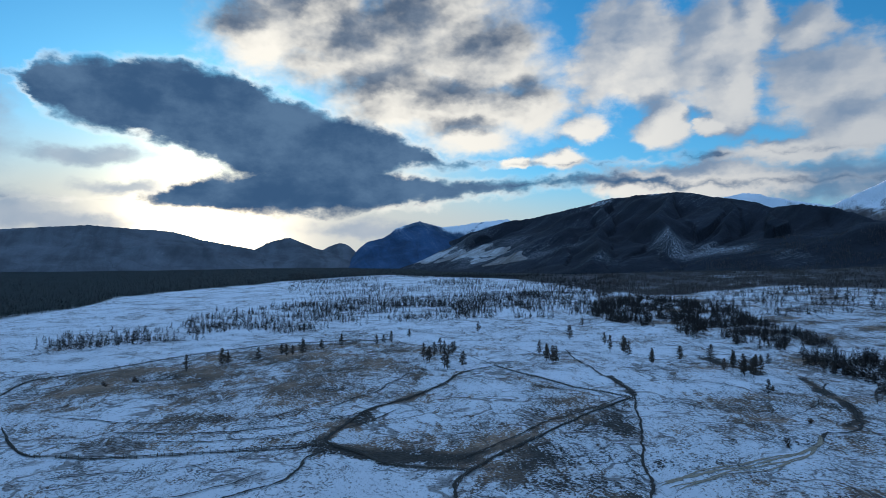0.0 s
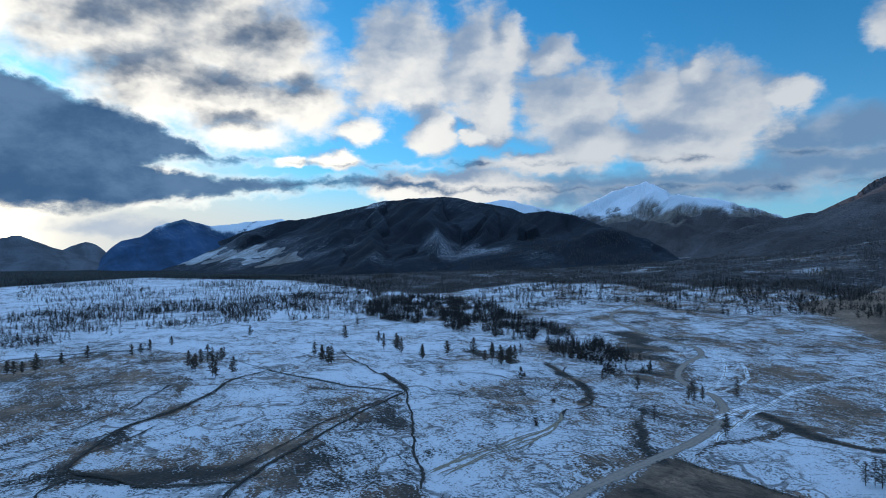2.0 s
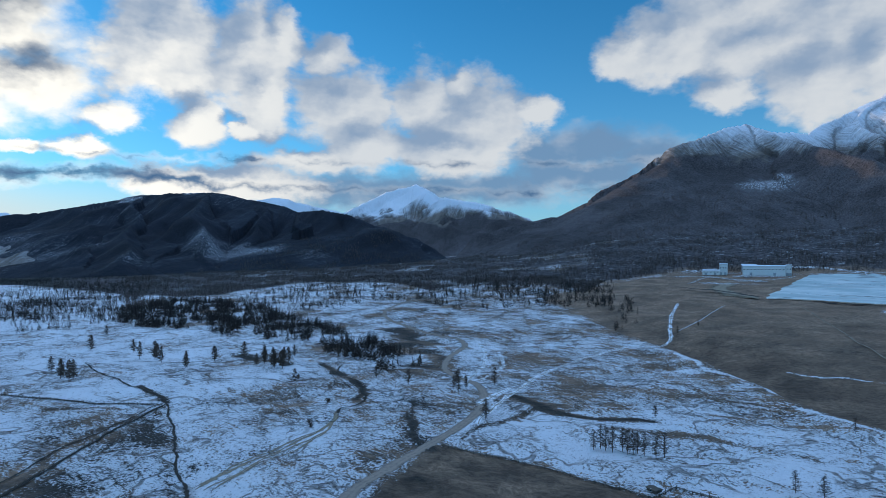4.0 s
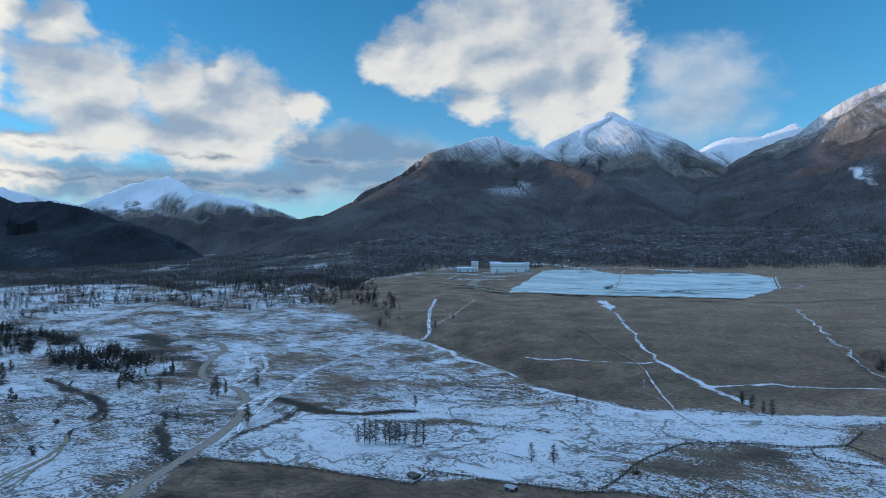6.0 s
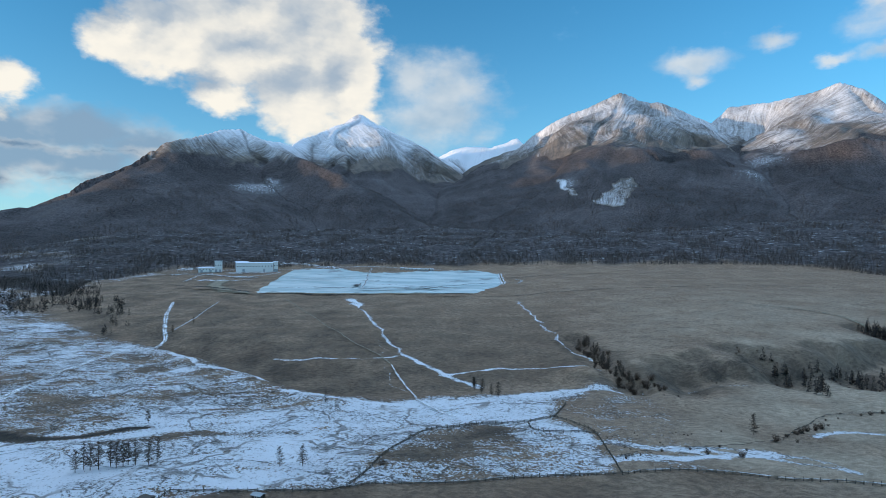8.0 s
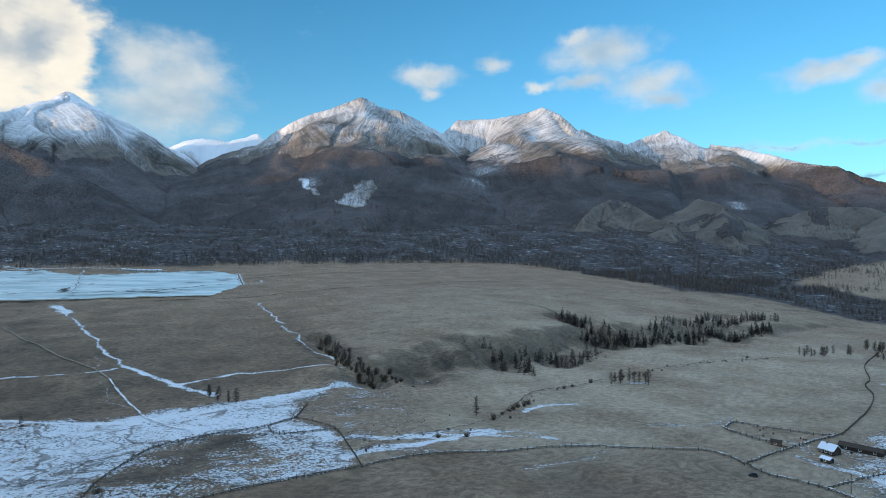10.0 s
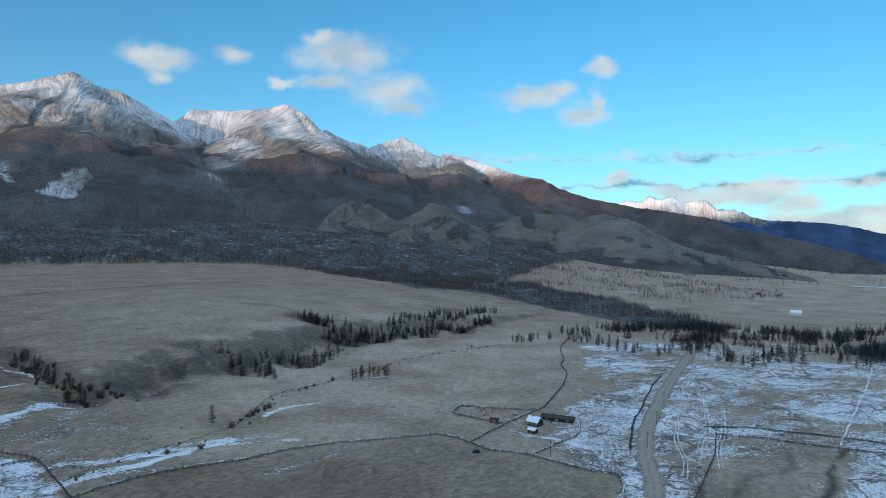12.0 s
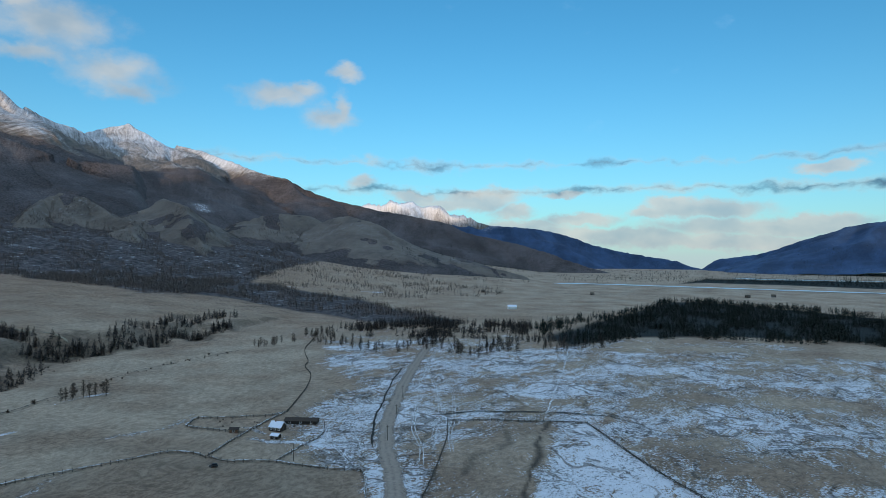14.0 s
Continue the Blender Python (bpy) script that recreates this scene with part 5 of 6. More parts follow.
strip("works_road", [(1020, 410), (1060, 470), (1130, 520), (1250, 560)], 40.0, PATHWAY, "bare trampled earth round the works", "yard", gap=8, ragged=0.4, wander=10)
strip("works_road", [(1332, 724), (1373, 681), (1325, 588), (1303, 505)], 28, RUNNEL, "trampled snow in the yard of the works", "road", gap=6, wander=4, ragged=0.5)
strip("works_road", [(1405, 741), (1440, 707), (1483, 670)], 36, RUNNEL, "trampled snow in the yard of the works", "road", gap=6, wander=4, ragged=0.5)
strip("works_road", [(1234, 612), (1213, 538), (1249, 490)], 24, RUNNEL, "trampled snow in the yard of the works", "road", gap=6, wander=4, ragged=0.5)
strip("works_road", [(1528, 554), (1559, 503), (1531, 418), (1509, 354)], 28, RUNNEL, "trampled snow in the yard of the works", "road", gap=6, wander=4, ragged=0.5)
strip("works_road", [(1411, 626), (1395, 562), (1429, 511)], 40, RUNNEL, "trampled snow in the yard of the works", "road", gap=6, wander=4, ragged=0.5)
strip("dyke", [(1411, 31), (1423, -19)], 15, RUNNEL, "snowy dyke of a small drying bed", "dyke", gap=6, ragged=0.3)
strip("dyke", [(1309, 29), (1308, -21)], 15, RUNNEL, "snowy dyke of a small drying bed", "dyke", gap=6, ragged=0.3)
strip("dyke", [(1209, 26), (1220, -22)], 15, RUNNEL, "snowy dyke of a small drying bed", "dyke", gap=6, ragged=0.3)
strip("dyke", [(1452, -17), (1198, -23)], 15, RUNNEL, "snowy dyke of a small drying bed", "dyke", gap=6, ragged=0.3)
strip("dyke", [(1436, 8), (1218, 9)], 12, RUNNEL, "snowy dyke of a small drying bed", "dyke", gap=6, ragged=0.3)
strip("bank", [(1101, 587), (1073, 521), (1043, 452), (1010, 397)], 10, DITCH, "dark heaped debris beside the pond", "bank", gap=5, ragged=0.7, lift=3.6, wander=3)
strip("bank", [(1118, 257), (1164, 249)], 14, DITCH, "dark heaped debris beside the pond", "bank", gap=5, ragged=0.7, lift=3.6, wander=3)
strip("bank", [(1082, 172), (1087, 132), (1078, 92)], 9, DITCH, "dark heaped debris beside the pond", "bank", gap=5, ragged=0.7, lift=3.6, wander=3)
strip("bank", [(1005, 113), (1016, 77), (1020, 36)], 12, DITCH, "dark heaped debris beside the pond", "bank", gap=5, ragged=0.7, lift=3.6, wander=3)
strip("dyke", [(1074, 226), (1336, 269), (1494, 293)], 5, RUNNEL, "low snowy dyke across the tailings pond", "dyke", gap=6, lift=5.6, wander=4)
strip("dyke", [(1118, 257), (1142, 235), (1136, 180), (1094, 103), (1084, 38)], 5, RUNNEL, "low snowy dyke across the tailings pond", "dyke", gap=6, lift=5.6, wander=4)
strip("dyke", [(1205, 413), (1255, 355), (1233, 277)], 5, RUNNEL, "low snowy dyke across the tailings pond", "dyke", gap=6, lift=5.6, wander=4)
strip("dyke", [(1418, 252), (1403, 171), (1437, 70)], 5, RUNNEL, "low snowy dyke across the tailings pond", "dyke", gap=6, lift=5.6, wander=4)


def works_building(label, x, y, w, d, h, turn, mat, windows, gable=2.0):
    """A clad industrial hall with a shallow gable, bands of windows and doors."""
    base = tagged(new("industrial_building"), label, "building", "works buildings")
    base.matrix_world = pose(x, y, float(on_ground(x, y)) - 0.5, 0, 0, turn)
    bm = bmesh.new()
    box(bm, 0, 0, 0, w, d, h)
    part("wall", bm, mat, base)
    bm = bmesh.new()
    a = [bm.verts.new(v) for v in ((-w / 2 - 1, -d / 2 - 1, h), (w / 2 + 1, -d / 2 - 1, h), (w / 2 + 1, d / 2 + 1, h), (-w / 2 - 1, d / 2 + 1, h), (-w / 2 - 1, 0, h + gable), (w / 2 + 1, 0, h + gable))]
    for f in ((0, 1, 5, 4), (2, 3, 4, 5), (1, 2, 5), (3, 0, 4), (3, 2, 1, 0)):
        bm.faces.new([a[k] for k in f])
    part("roof", bm, ROOF_SNOW, base, "snow-covered roof")
    for k in range(windows):
        for side in (-1, 1):
            bm = bmesh.new()
            box(bm, -w / 2 + (k + 0.5) * w / windows, side * (d / 2 + 0.05), h * 0.6, w / windows * 0.4, 0.25, h * 0.08)
            part("window", bm, DARK_GLASS, base)
    for k in (-0.3, 0.25):
        bm = bmesh.new()
        box(bm, k * w, -d / 2 - 0.08, 0.5, 5, 0.3, min(6, h * 0.5))
        part("door", bm, GREY_SHEET, base)
    return base


works_building("large white clad factory hall with a snowy roof", 1440, 565, 84, 34, 21, -70, WHITE_SHEET, 12)
works_building("tall white tower building of the works", 1425, 648, 16, 16, 26, -70, WHITE_SHEET, 3, 1.0)
works_building("low white building beside the tower", 1415, 672, 36, 18, 11, -70, WHITE_SHEET, 5)
works_building("grey shed between the works buildings", 1470, 610, 30, 20, 16, -70, GREY_SHEET, 4)
works_building("small white hut at the end of the hall", 1452, 518, 10, 10, 24, -70, WHITE_SHEET, 2, 1.0)
for k in range(8):
    works_building("small white cabin in a row above the pond", 1545 - 4 * k, 225 - 11 * k, 8, 6, 5, -84, WHITE_SHEET, 2, 1.0)


# ---- fences ----
def post_mesh():
    bm = bmesh.new()
    box(bm, 0, 0, -0.3, 0.34, 0.34, 2.05, 0.3, 0.8)
    mesh = bpy.data.meshes.new("post")
    bm.to_mesh(mesh)
    bm.free()
    mesh.materials.append(OLD_WOOD)
    return mesh


POST = post_mesh()


def fence(points, label, spacing=3.4, drift=True):
    """Log posts with three poles between them, snow drifted along the foot."""
    line = resample(points, spacing)
    x0, y0 = line[0]
    base = tagged(new("fence"), label, "fence", "pasture fences")
    base.location = (x0, y0, float(on_ground(x0, y0)))
    z = on_ground(line[:, 0], line[:, 1])
    rng = random.Random(int(x0 * 7 + y0))
    for k in range(len(line)):
        ob = new("post", POST)
        ob.parent = base
        tall = rng.uniform(0.8, 1.2)
        ob.matrix_local = pose(line[k][0] - x0, line[k][1] - y0, z[k] - z[0], rng.uniform(-5, 5), rng.uniform(-5, 5), rng.uniform(0, 90)) @ Matrix.Diagonal((1, 1, tall, 1))
    for level in (0.45, 0.85, 1.2):
        bm = bmesh.new()
        before = None
        for i in range(len(line)):
            px, py, pz = line[i][0] - x0, line[i][1] - y0, z[i] - z[0] + level + rng.uniform(-0.12, 0.12)
            ring = [bm.verts.new((px + a, py + b, pz + c)) for a, b, c in ((-0.08, -0.08, -0.08), (0.08, 0.08, -0.08), (0.08, 0.08, 0.1), (-0.08, -0.08, 0.1))]
            if before:
                for j in range(4):
                    bm.faces.new((before[j - 1], before[j], ring[j], ring[j - 1]))
            before = ring
        part("rail", bm, OLD_WOOD, base)
    if drift:
        strip("snow_drift", points, 1.3, RUNNEL, "thin snow drift along the foot of a fence", "snow", ragged=0.6)
    return base


FENCE_WEST = [(212, 243), (219, 222), (227, 196), (228, 170), (231, 150), (232, 137), (249, 134)]
FENCE_PENS = [(249, 134), (251, 110), (252, 90), (251, 72), (258, 55), (266, 20), (275, -10), (280, -35), (282, -58)]
FENCE_LONG = [(282, -58), (288, -74), (289, -101), (282, -128), (281, -153), (273, -179), (256, -210), (250, -225), (238, -230), (228, -228)]
FENCE_YARD = [(228, -229), (214, -228), (196, -236), (178, -238), (162, -241), (150, -244), (140, -232), (130, -215)]
fence(FENCE_WEST, "weathered pole fence along a brown field")
fence(FENCE_PENS, "weathered pole fence along a brown field")
fence(FENCE_LONG, "long weathered pole fence with snow at its foot")
fence(FENCE_YARD, "pole fence in front of the farmyard")
fence([(257, 61), (275, 56), (297, 53), (316, 47), (342, 36), (356, 12), (364, -15), (375, -31), (379, -38)], "dark pole fence over the snowy flat", drift=False)
fence([(379, -38), (409, -48)], "short pole fence to the foot of the bank", drift=False)
fence([(379, -37), (365, -48), (351, -56), (316, -58), (282, -58)], "dark pole fence between pens", drift=False)
fence([(362, -21), (348, -26), (348, -56)], "small pole pen on the snowy flat", drift=False)
fence([(229, -231), (239, -266), (243, -284), (247, -302), (249, -317)], "pole fence beside the farm lane")
fence([(249, -317), (279, -376), (309, -423), (335, -450), (350, -475), (392, -526), (437, -603)], "pole fence along the lane to the grove", drift=False)
fence([(240, -268), (276, -264), (284, -272), (287, -281), (272, -288), (254, -302), (249, -312)], "pole fence of a small paddock")
fence([(193, -238), (197, -260), (201, -286), (212, -304)], "pole fence of the farmyard")
fence([(110, -225), (123, -270), (135, -307), (143, -326), (150, -343)], "dark pole fence beside the gravel road", drift=False)
fence([(150, -343), (123, -356), (101, -364), (86, -369), (72, -372)], "pole fence across the snowy field")
fence([(72, -372), (55, -346), (30, -309), (7, -280), (-15, -255)], "dark pole fence beside a white field", drift=False)
fence([(-251, 353), (-226, 325), (-208, 309), (-191, 306), (-157, 305), (-110, 313), (-61, 326)], "dark pole fence along a ditch", drift=False)
fence([(-61, 328), (-41, 309), (-26, 292), (4, 287), (13, 286)], "dark pole fence along a ditch", drift=False)
fence([(46, 559), (90, 477), (131, 435)], "dark pole fence along a ditch", drift=False)
fence([(133, 435), (96, 396), (72, 366), (33, 315), (12, 284), (5, 262)], "dark pole fence along a ditch", drift=False)
fence([(-311, 436), (-324, 484), (-305, 511), (-274, 564), (-233, 632), (-189, 681), (-132, 710), (-62, 721)], "far pole fence round the hayfield", 4.5, False)


# ---- farm ----
def cottage(label, x, y, w, d, h, gable, turn, walls, roof, windows=2, chimney=True):
    base = tagged(new("house"), label, "house")
    base.matrix_world = pose(x, y, float(on_ground(x, y)) - 0.15, 0, 0, turn)
    bm = bmesh.new()
    ends = []
    for u in (-w / 2, w / 2):
        ends.append([bm.verts.new((u, y0, z0)) for y0, z0 in ((-d / 2, 0), (d / 2, 0), (d / 2, h), (0, h + gable), (-d / 2, h))])
    bm.faces.new(ends[0])
    bm.faces.new(ends[1])
    for k in range(5):
        bm.faces.new((ends[0][k - 1], ends[0][k], ends[1][k], ends[1][k - 1]))
    bmesh.ops.recalc_face_normals(bm, faces=bm.faces)
    part("wall", bm, walls, base)
    for side in (-1, 1):
        bm = bmesh.new()
        o = 0.45
        drop = gable * o / (d / 2)
        v = [bm.verts.new(p) for p in ((-w / 2 - o, side * (d / 2 + o), h - drop), (w / 2 + o, side * (d / 2 + o), h - drop), (w / 2 + o, 0, h + gable + 0.02), (-w / 2 - o, 0, h + gable + 0.02))]
        t = [bm.verts.new((p.co.x, p.co.y, p.co.z + 0.2)) for p in v]
        bm.faces.new(v)
        bm.faces.new(t)
        for k in range(4):
            bm.faces.new((v[k - 1], v[k], t[k], t[k - 1]))
        bmesh.ops.recalc_face_normals(bm, faces=bm.faces)
        part("roof", bm, roof, base, "snow-covered roof slope")
    for k in range(windows):
        for side in (-1, 1):
            u = -w / 2 + (k + 0.5) * w / windows
            bm = bmesh.new()
            box(bm, u, side * (d / 2 + 0.06), h * 0.32, 1.25, 0.14, 1.35)
            win = part("window", bm, WHITE_SHEET, base, "white-framed window")
            bm = bmesh.new()
            box(bm, u, side * (d / 2 + 0.12), h * 0.32 + 0.2, 0.85, 0.08, 0.95)
            part("pane", bm, DARK_GLASS, win)
    bm = bmesh.new()
    box(bm, -w / 2 - 0.06, 0.6, 0, 0.16, 0.95, min(2.0, h * 0.8))
    part("door", bm, OLD_WOOD, base)
    if chimney:
        bm = bmesh.new()
        box(bm, w * 0.15, 0.3, h + gable * 0.6, 0.6, 0.6, gable * 0.4 + 0.8)
        part("chimney", bm, RUST, base)
    return base


cottage("small dark log cottage with a snow-covered gable roof", 229, -283, 7.4, 6.0, 2.7, 2.4, 6, LOGS, ROOF_SNOW, 3)
cottage("small log shed with snow on its roof in the yard", 219, -269, 4.4, 3.4, 2.1, 0.8, 4, LOGS, ROOF_SNOW, 1, False)
cottage("little brown shed by the paddock fence", 247, -268, 4.6, 3.6, 2.2, 0.7, 28, RUST, LOGS, 1, False)
cottage("long low dark barn behind the cottage", 226, -301, 19.0, 6.0, 2.1, 1.2, 22, LOGS, LOGS, 3, False)
cottage("small lean-to shed with a pale sheet roof by the fence", 246, 95, 4.4, 3.0, 1.7, 0.5, 70, LOGS, GREY_SHEET, 1, False)
cottage("low wooden cattle shelter in the fence corner", 240, 139, 5.0, 3.6, 1.6, 0.3, 75, OLD_WOOD, OLD_WOOD, 1, False)
cottage("pale hut on the far meadow", 355, -1105, 16, 9, 5, 3, 30, WHITE_SHEET, ROOF_SNOW, 3, False)
for x, y, s in ((560, -1500, 10), (300, -1600, 9), (-60, -1700, 12), (-120, -1750, 10)):
    cottage("tiny far farmhouse on the valley meadow", x, y, s, s * 0.7, 4, 3, x % 60, LOGS, OLD_WOOD, 2, False)


def power_pole(x, y, tall=8.5):
    base = tagged(new("power_pole"), "grey wooden power pole with a crossarm", "pole", "power line")
    base.location = (x, y, float(on_ground(x, y)) - 0.2)
    bm = bmesh.new()
    bmesh.ops.create_cone(bm, segments=7, radius1=0.19, radius2=0.13, depth=tall, cap_ends=True, matrix=Matrix.Translation((0, 0, tall / 2)))
    part("shaft", bm, OLD_WOOD, base)
    bm = bmesh.new()
    box(bm, 0, 0, tall - 0.8, 1.8, 0.14, 0.14, 0.4)
    part("crossarm", bm, OLD_WOOD, base)


for x, y in ((187, -243), (163, -292), (181, -335), (203, -385)):
    power_pole(x, y)


def parked_car(x, y, turn):
    """A small off-road car: body, cabin, windows, wheels with hubs, lamps."""
    base = tagged(new("car"), "dark small off-road car parked on the brown field", "car")
    base.matrix_world = pose(x, y, float(on_ground(x, y)) + 0.02, 0, 0, turn)
    bm = bmesh.new()
    box(bm, 0, 0, 0.45, 4.0, 1.75, 0.65, 0, 0.97)
    bmesh.ops.bevel(bm, geom=bm.edges[:], offset=0.1, segments=2, affect="EDGES")
    part("body", bm, CAR_PAINT, base, flat=False)
    bm = bmesh.new()
    box(bm, -0.35, 0, 1.08, 2.5, 1.6, 0.72, 0, 0.86)
    bmesh.ops.bevel(bm, geom=bm.edges[:], offset=0.07, segments=2, affect="EDGES")
    part("cabin", bm, CAR_PAINT, base, flat=False)
    for u, v, w, d in ((0.85, 0, 0.06, 1.25), (-1.52, 0, 0.06, 1.2), (-0.3, 0.77, 1.7, 0.06), (-0.3, -0.77, 1.7, 0.06)):
        bm = bmesh.new()
        box(bm, u, v, 1.2, w, d, 0.42)
        part("window", bm, DARK_GLASS, base)
    for u in (-1.25, 1.25):
        for v in (-0.8, 0.8):
            bm = bmesh.new()
            bmesh.ops.create_cone(bm, segments=16, radius1=0.36, radius2=0.36, depth=0.24, cap_ends=True, matrix=pose(u, v, 0.36, 90))
            wheel = part("wheel", bm, RUBBER, base)
            bm = bmesh.new()
            bmesh.ops.create_cone(bm, segments=10, radius1=0.19, radius2=0.16, depth=0.27, cap_ends=True, matrix=pose(u, v, 0.36, 90))
            part("rim", bm, GREY_SHEET, wheel)
    for v in (-0.6, 0.6):
        bm = bmesh.new()
        box(bm, 1.98, v, 0.75, 0.08, 0.26, 0.18)
        part("headlight", bm, WHITE_SHEET, base)


parked_car(215, -220, 40)

# ---- trees ----


def spike(bm, a, b, wide, up):
    """A thin blade from a to b."""
    d = (b - a).normalized()
    side = d.cross(up)
    if side.length < 1e-3:
        side = Vector((1, 0, 0))
    side = side.normalized() * wide
    bm.faces.new([bm.verts.new(v) for v in (a - side, a + side, b)])


def larch_meshes(seed, tall, spread, boughs, twig=1.0, taper=0.7):
    """Bare larch: tapered trunk, whorls of thin drooping boughs with twigs."""
    rng = random.Random(seed)
    trunk = bmesh.new()
    bmesh.ops.create_cone(trunk, segments=6, radius1=tall * 0.016, radius2=0.03, depth=tall, cap_ends=False, matrix=Matrix.Translation((0, 0, tall / 2 - 0.2)))
    crown = bmesh.new()
    up = Vector((0, 0, 1))
    for k in range(boughs):
        f = (k + rng.random()) / boughs
        h = tall * (0.14 + 0.84 * f)
        length = spread * tall * min(1.0, 0.45 + 2.2 * f) * (1 - f) ** taper * rng.uniform(0.45, 1.15) + 0.3
        a = rng.uniform(0, 6.283)
        out = Vector((math.cos(a), math.sin(a), rng.uniform(-0.10, 0.50)))
        root = Vector((0, 0, h))
        tip = root + out * length
        spike(crown, root, tip, 0.07 + 0.008 * length, up)
        spike(crown, root, tip, 0.07, out.cross(up))
        for j in range(8):
            s = rng.uniform(0.25, 1.0)
            p = root + out * length * s
            q = p + Vector((rng.uniform(-1, 1), rng.uniform(-1, 1), rng.uniform(-0.7, 0.6))) * (0.35 + 0.28 * length * (1.15 - s))
            spike(crown, p, q, rng.uniform(0.13, 0.30) * twig, Vector((rng.random(), rng.random(), rng.random())))
    made = []
    for name, bm, mat in (("trunk", trunk, BARK), ("crown", crown, TWIGS)):
        mesh = bpy.data.meshes.new(name)
        bm.to_mesh(mesh)
        bm.free()
        mesh.materials.append(mat)
        made.append((name, mesh))
    return made


def shrub_meshes(seed, tall, wide, stems):
    """Bare willow: many stems from one root with fine twigs."""
    rng = random.Random(seed)
    stem, crown = bmesh.new(), bmesh.new()
    for k in range(stems):
        a, lean = rng.uniform(0, 6.283), rng.uniform(0.1, 1.0)
        root = Vector((rng.uniform(-0.2, 0.2) * wide, rng.uniform(-0.2, 0.2) * wide, -0.1))
        tip = Vector((math.cos(a) * lean * wide / 2, math.sin(a) * lean * wide / 2, tall * rng.uniform(0.65, 1.0) * (1 - 0.45 * lean * lean)))
        spike(stem, root, tip, 0.06, Vector((0, 0, 1)))
        spike(stem, root, tip, 0.06, Vector((math.sin(a), -math.cos(a), 0.2)))
        for j in range(9):
            s = rng.uniform(0.3, 1.0)
            p = root.lerp(tip, s)
            q = p + Vector((rng.uniform(-1, 1), rng.uniform(-1, 1), rng.uniform(-0.4, 1.0))) * tall * rng.uniform(0.12, 0.24)
            spike(crown, p, q, rng.uniform(0.05, 0.12), Vector((rng.random(), rng.random(), rng.random())))
    made = []
    for name, bm, mat in (("stem", stem, BARK), ("crown", crown, WILLOW)):
        mesh = bpy.data.meshes.new(name)
        bm.to_mesh(mesh)
        bm.free()
        mesh.materials.append(mat)
        made.append((name, mesh))
    return made


def plant(meshes, name, label, category, group, x, y, scale, turn):
    base = tagged(new(name), label, category, group)
    base.matrix_world = pose(x, y, float(on_ground(x, y)) - 0.1, 0, 0, turn) @ Matrix.Diagonal((scale, scale, scale, 1))
    for part_name, mesh in meshes:
        new(part_name, mesh).parent = base


LARCHES = [larch_meshes(k, 12.0, s, n) for k, s, n in ((1, 0.33, 110), (2, 0.38, 120), (3, 0.30, 100), (4, 0.42, 110), (5, 0.36, 90))]
AIRY = [larch_meshes(k, 12.0, s, n, 0.55, 0.5) for k, s, n in ((21, 0.28, 90), (22, 0.33, 100), (23, 0.25, 80), (24, 0.35, 86), (25, 0.30, 74))]
SHRUBS = [shrub_meshes(k, 3.4, w, n) for k, w, n in ((11, 4.2, 30), (12, 5.0, 36), (13, 3.4, 26))]
tree_rng = random.Random(5)


def larches(places, label, low=0.7, high=1.1, group="larches in the valley", jitter=1.5, kinds=None):
    for x, y in places:
        plant(tree_rng.choice(kinds or LARCHES), "larch_tree", label, "tree", group, x + tree_rng.uniform(-jitter, jitter), y + tree_rng.uniform(-jitter, jitter), tree_rng.uniform(low, high), tree_rng.uniform(0, 360))


def shrubs(places, label, low=0.7, high=1.3, jitter=1.5):
    for x, y in places:
        plant(tree_rng.choice(SHRUBS), "willow_shrub", label, "shrub", "willow scrub", x + tree_rng.uniform(-jitter, jitter), y + tree_rng.uniform(-jitter, jitter), tree_rng.uniform(low, high), tree_rng.uniform(0, 360))


larches([(-218, 529), (-196, 554), (-193, 560), (-171, 576), (-158, 610), (-147, 609), (-140, 615), (-152, 604), (-127, 652), (-110, 674), (-72, 681), (-66, 690), (-60, 704), (-40, 741), (-15, 581), (-8, 612), (1, 627), (8, 620)], "bare dark larch at the edge of a snowy hayfield", 0.9, 1.4)
larches([(-12, 575), (-18, 588), (4, 604), (-4, 618), (12, 632), (3, 537), (0, 545), (18, 550), (44, 791), (97, 623), (101, 610), (99, 587), (101, 567), (104, 575), (148, 719), (190, 848), (180, 690), (173, 640), (181, 628), (179, 601)], "bare dark larch standing in snowy pasture", 1.0, 1.6)
larches([(189, 565), (223, 580), (250, 577), (250, 532), (246, 508), (250, 502), (256, 512), (262, 518), (267, 522), (272, 540), (291, 554), (240, 530), (229, 437), (183, 622), (188, 558), (257, 549), (248, 513)], "bare brown larch in a snowy pasture clump", 0.9, 1.45)
larches([(291, 412), (295, 379), (308, 340), (306, 331), (314, 334), (318, 345), (271, 271), (246, 302), (318, 349), (319, 340), (342, 331), (268, 267), (319, 522), (324, 516), (330, 507)], "bare larch beside the winding road", 0.75, 1.15, kinds=AIRY)
larches([(268, 189), (271, 187), (270, 183), (272, 180), (275, 177), (274, 174), (276, 171), (277, 169), (277, 166), (278, 160), (280, 157)], "bare brown larch in a row on the snowy flat", 0.9, 1.15, "row of larches", 1.0, AIRY)
larches([(281, 97), (281, 88)], "bare larch of a pair on the snowy flat", 0.75, 0.95, kinds=AIRY)
larches([(392, 108), (343, 198), (721, 358), (669, 358)], "lone bare larch on the slope edge", 0.6, 0.85, kinds=AIRY)
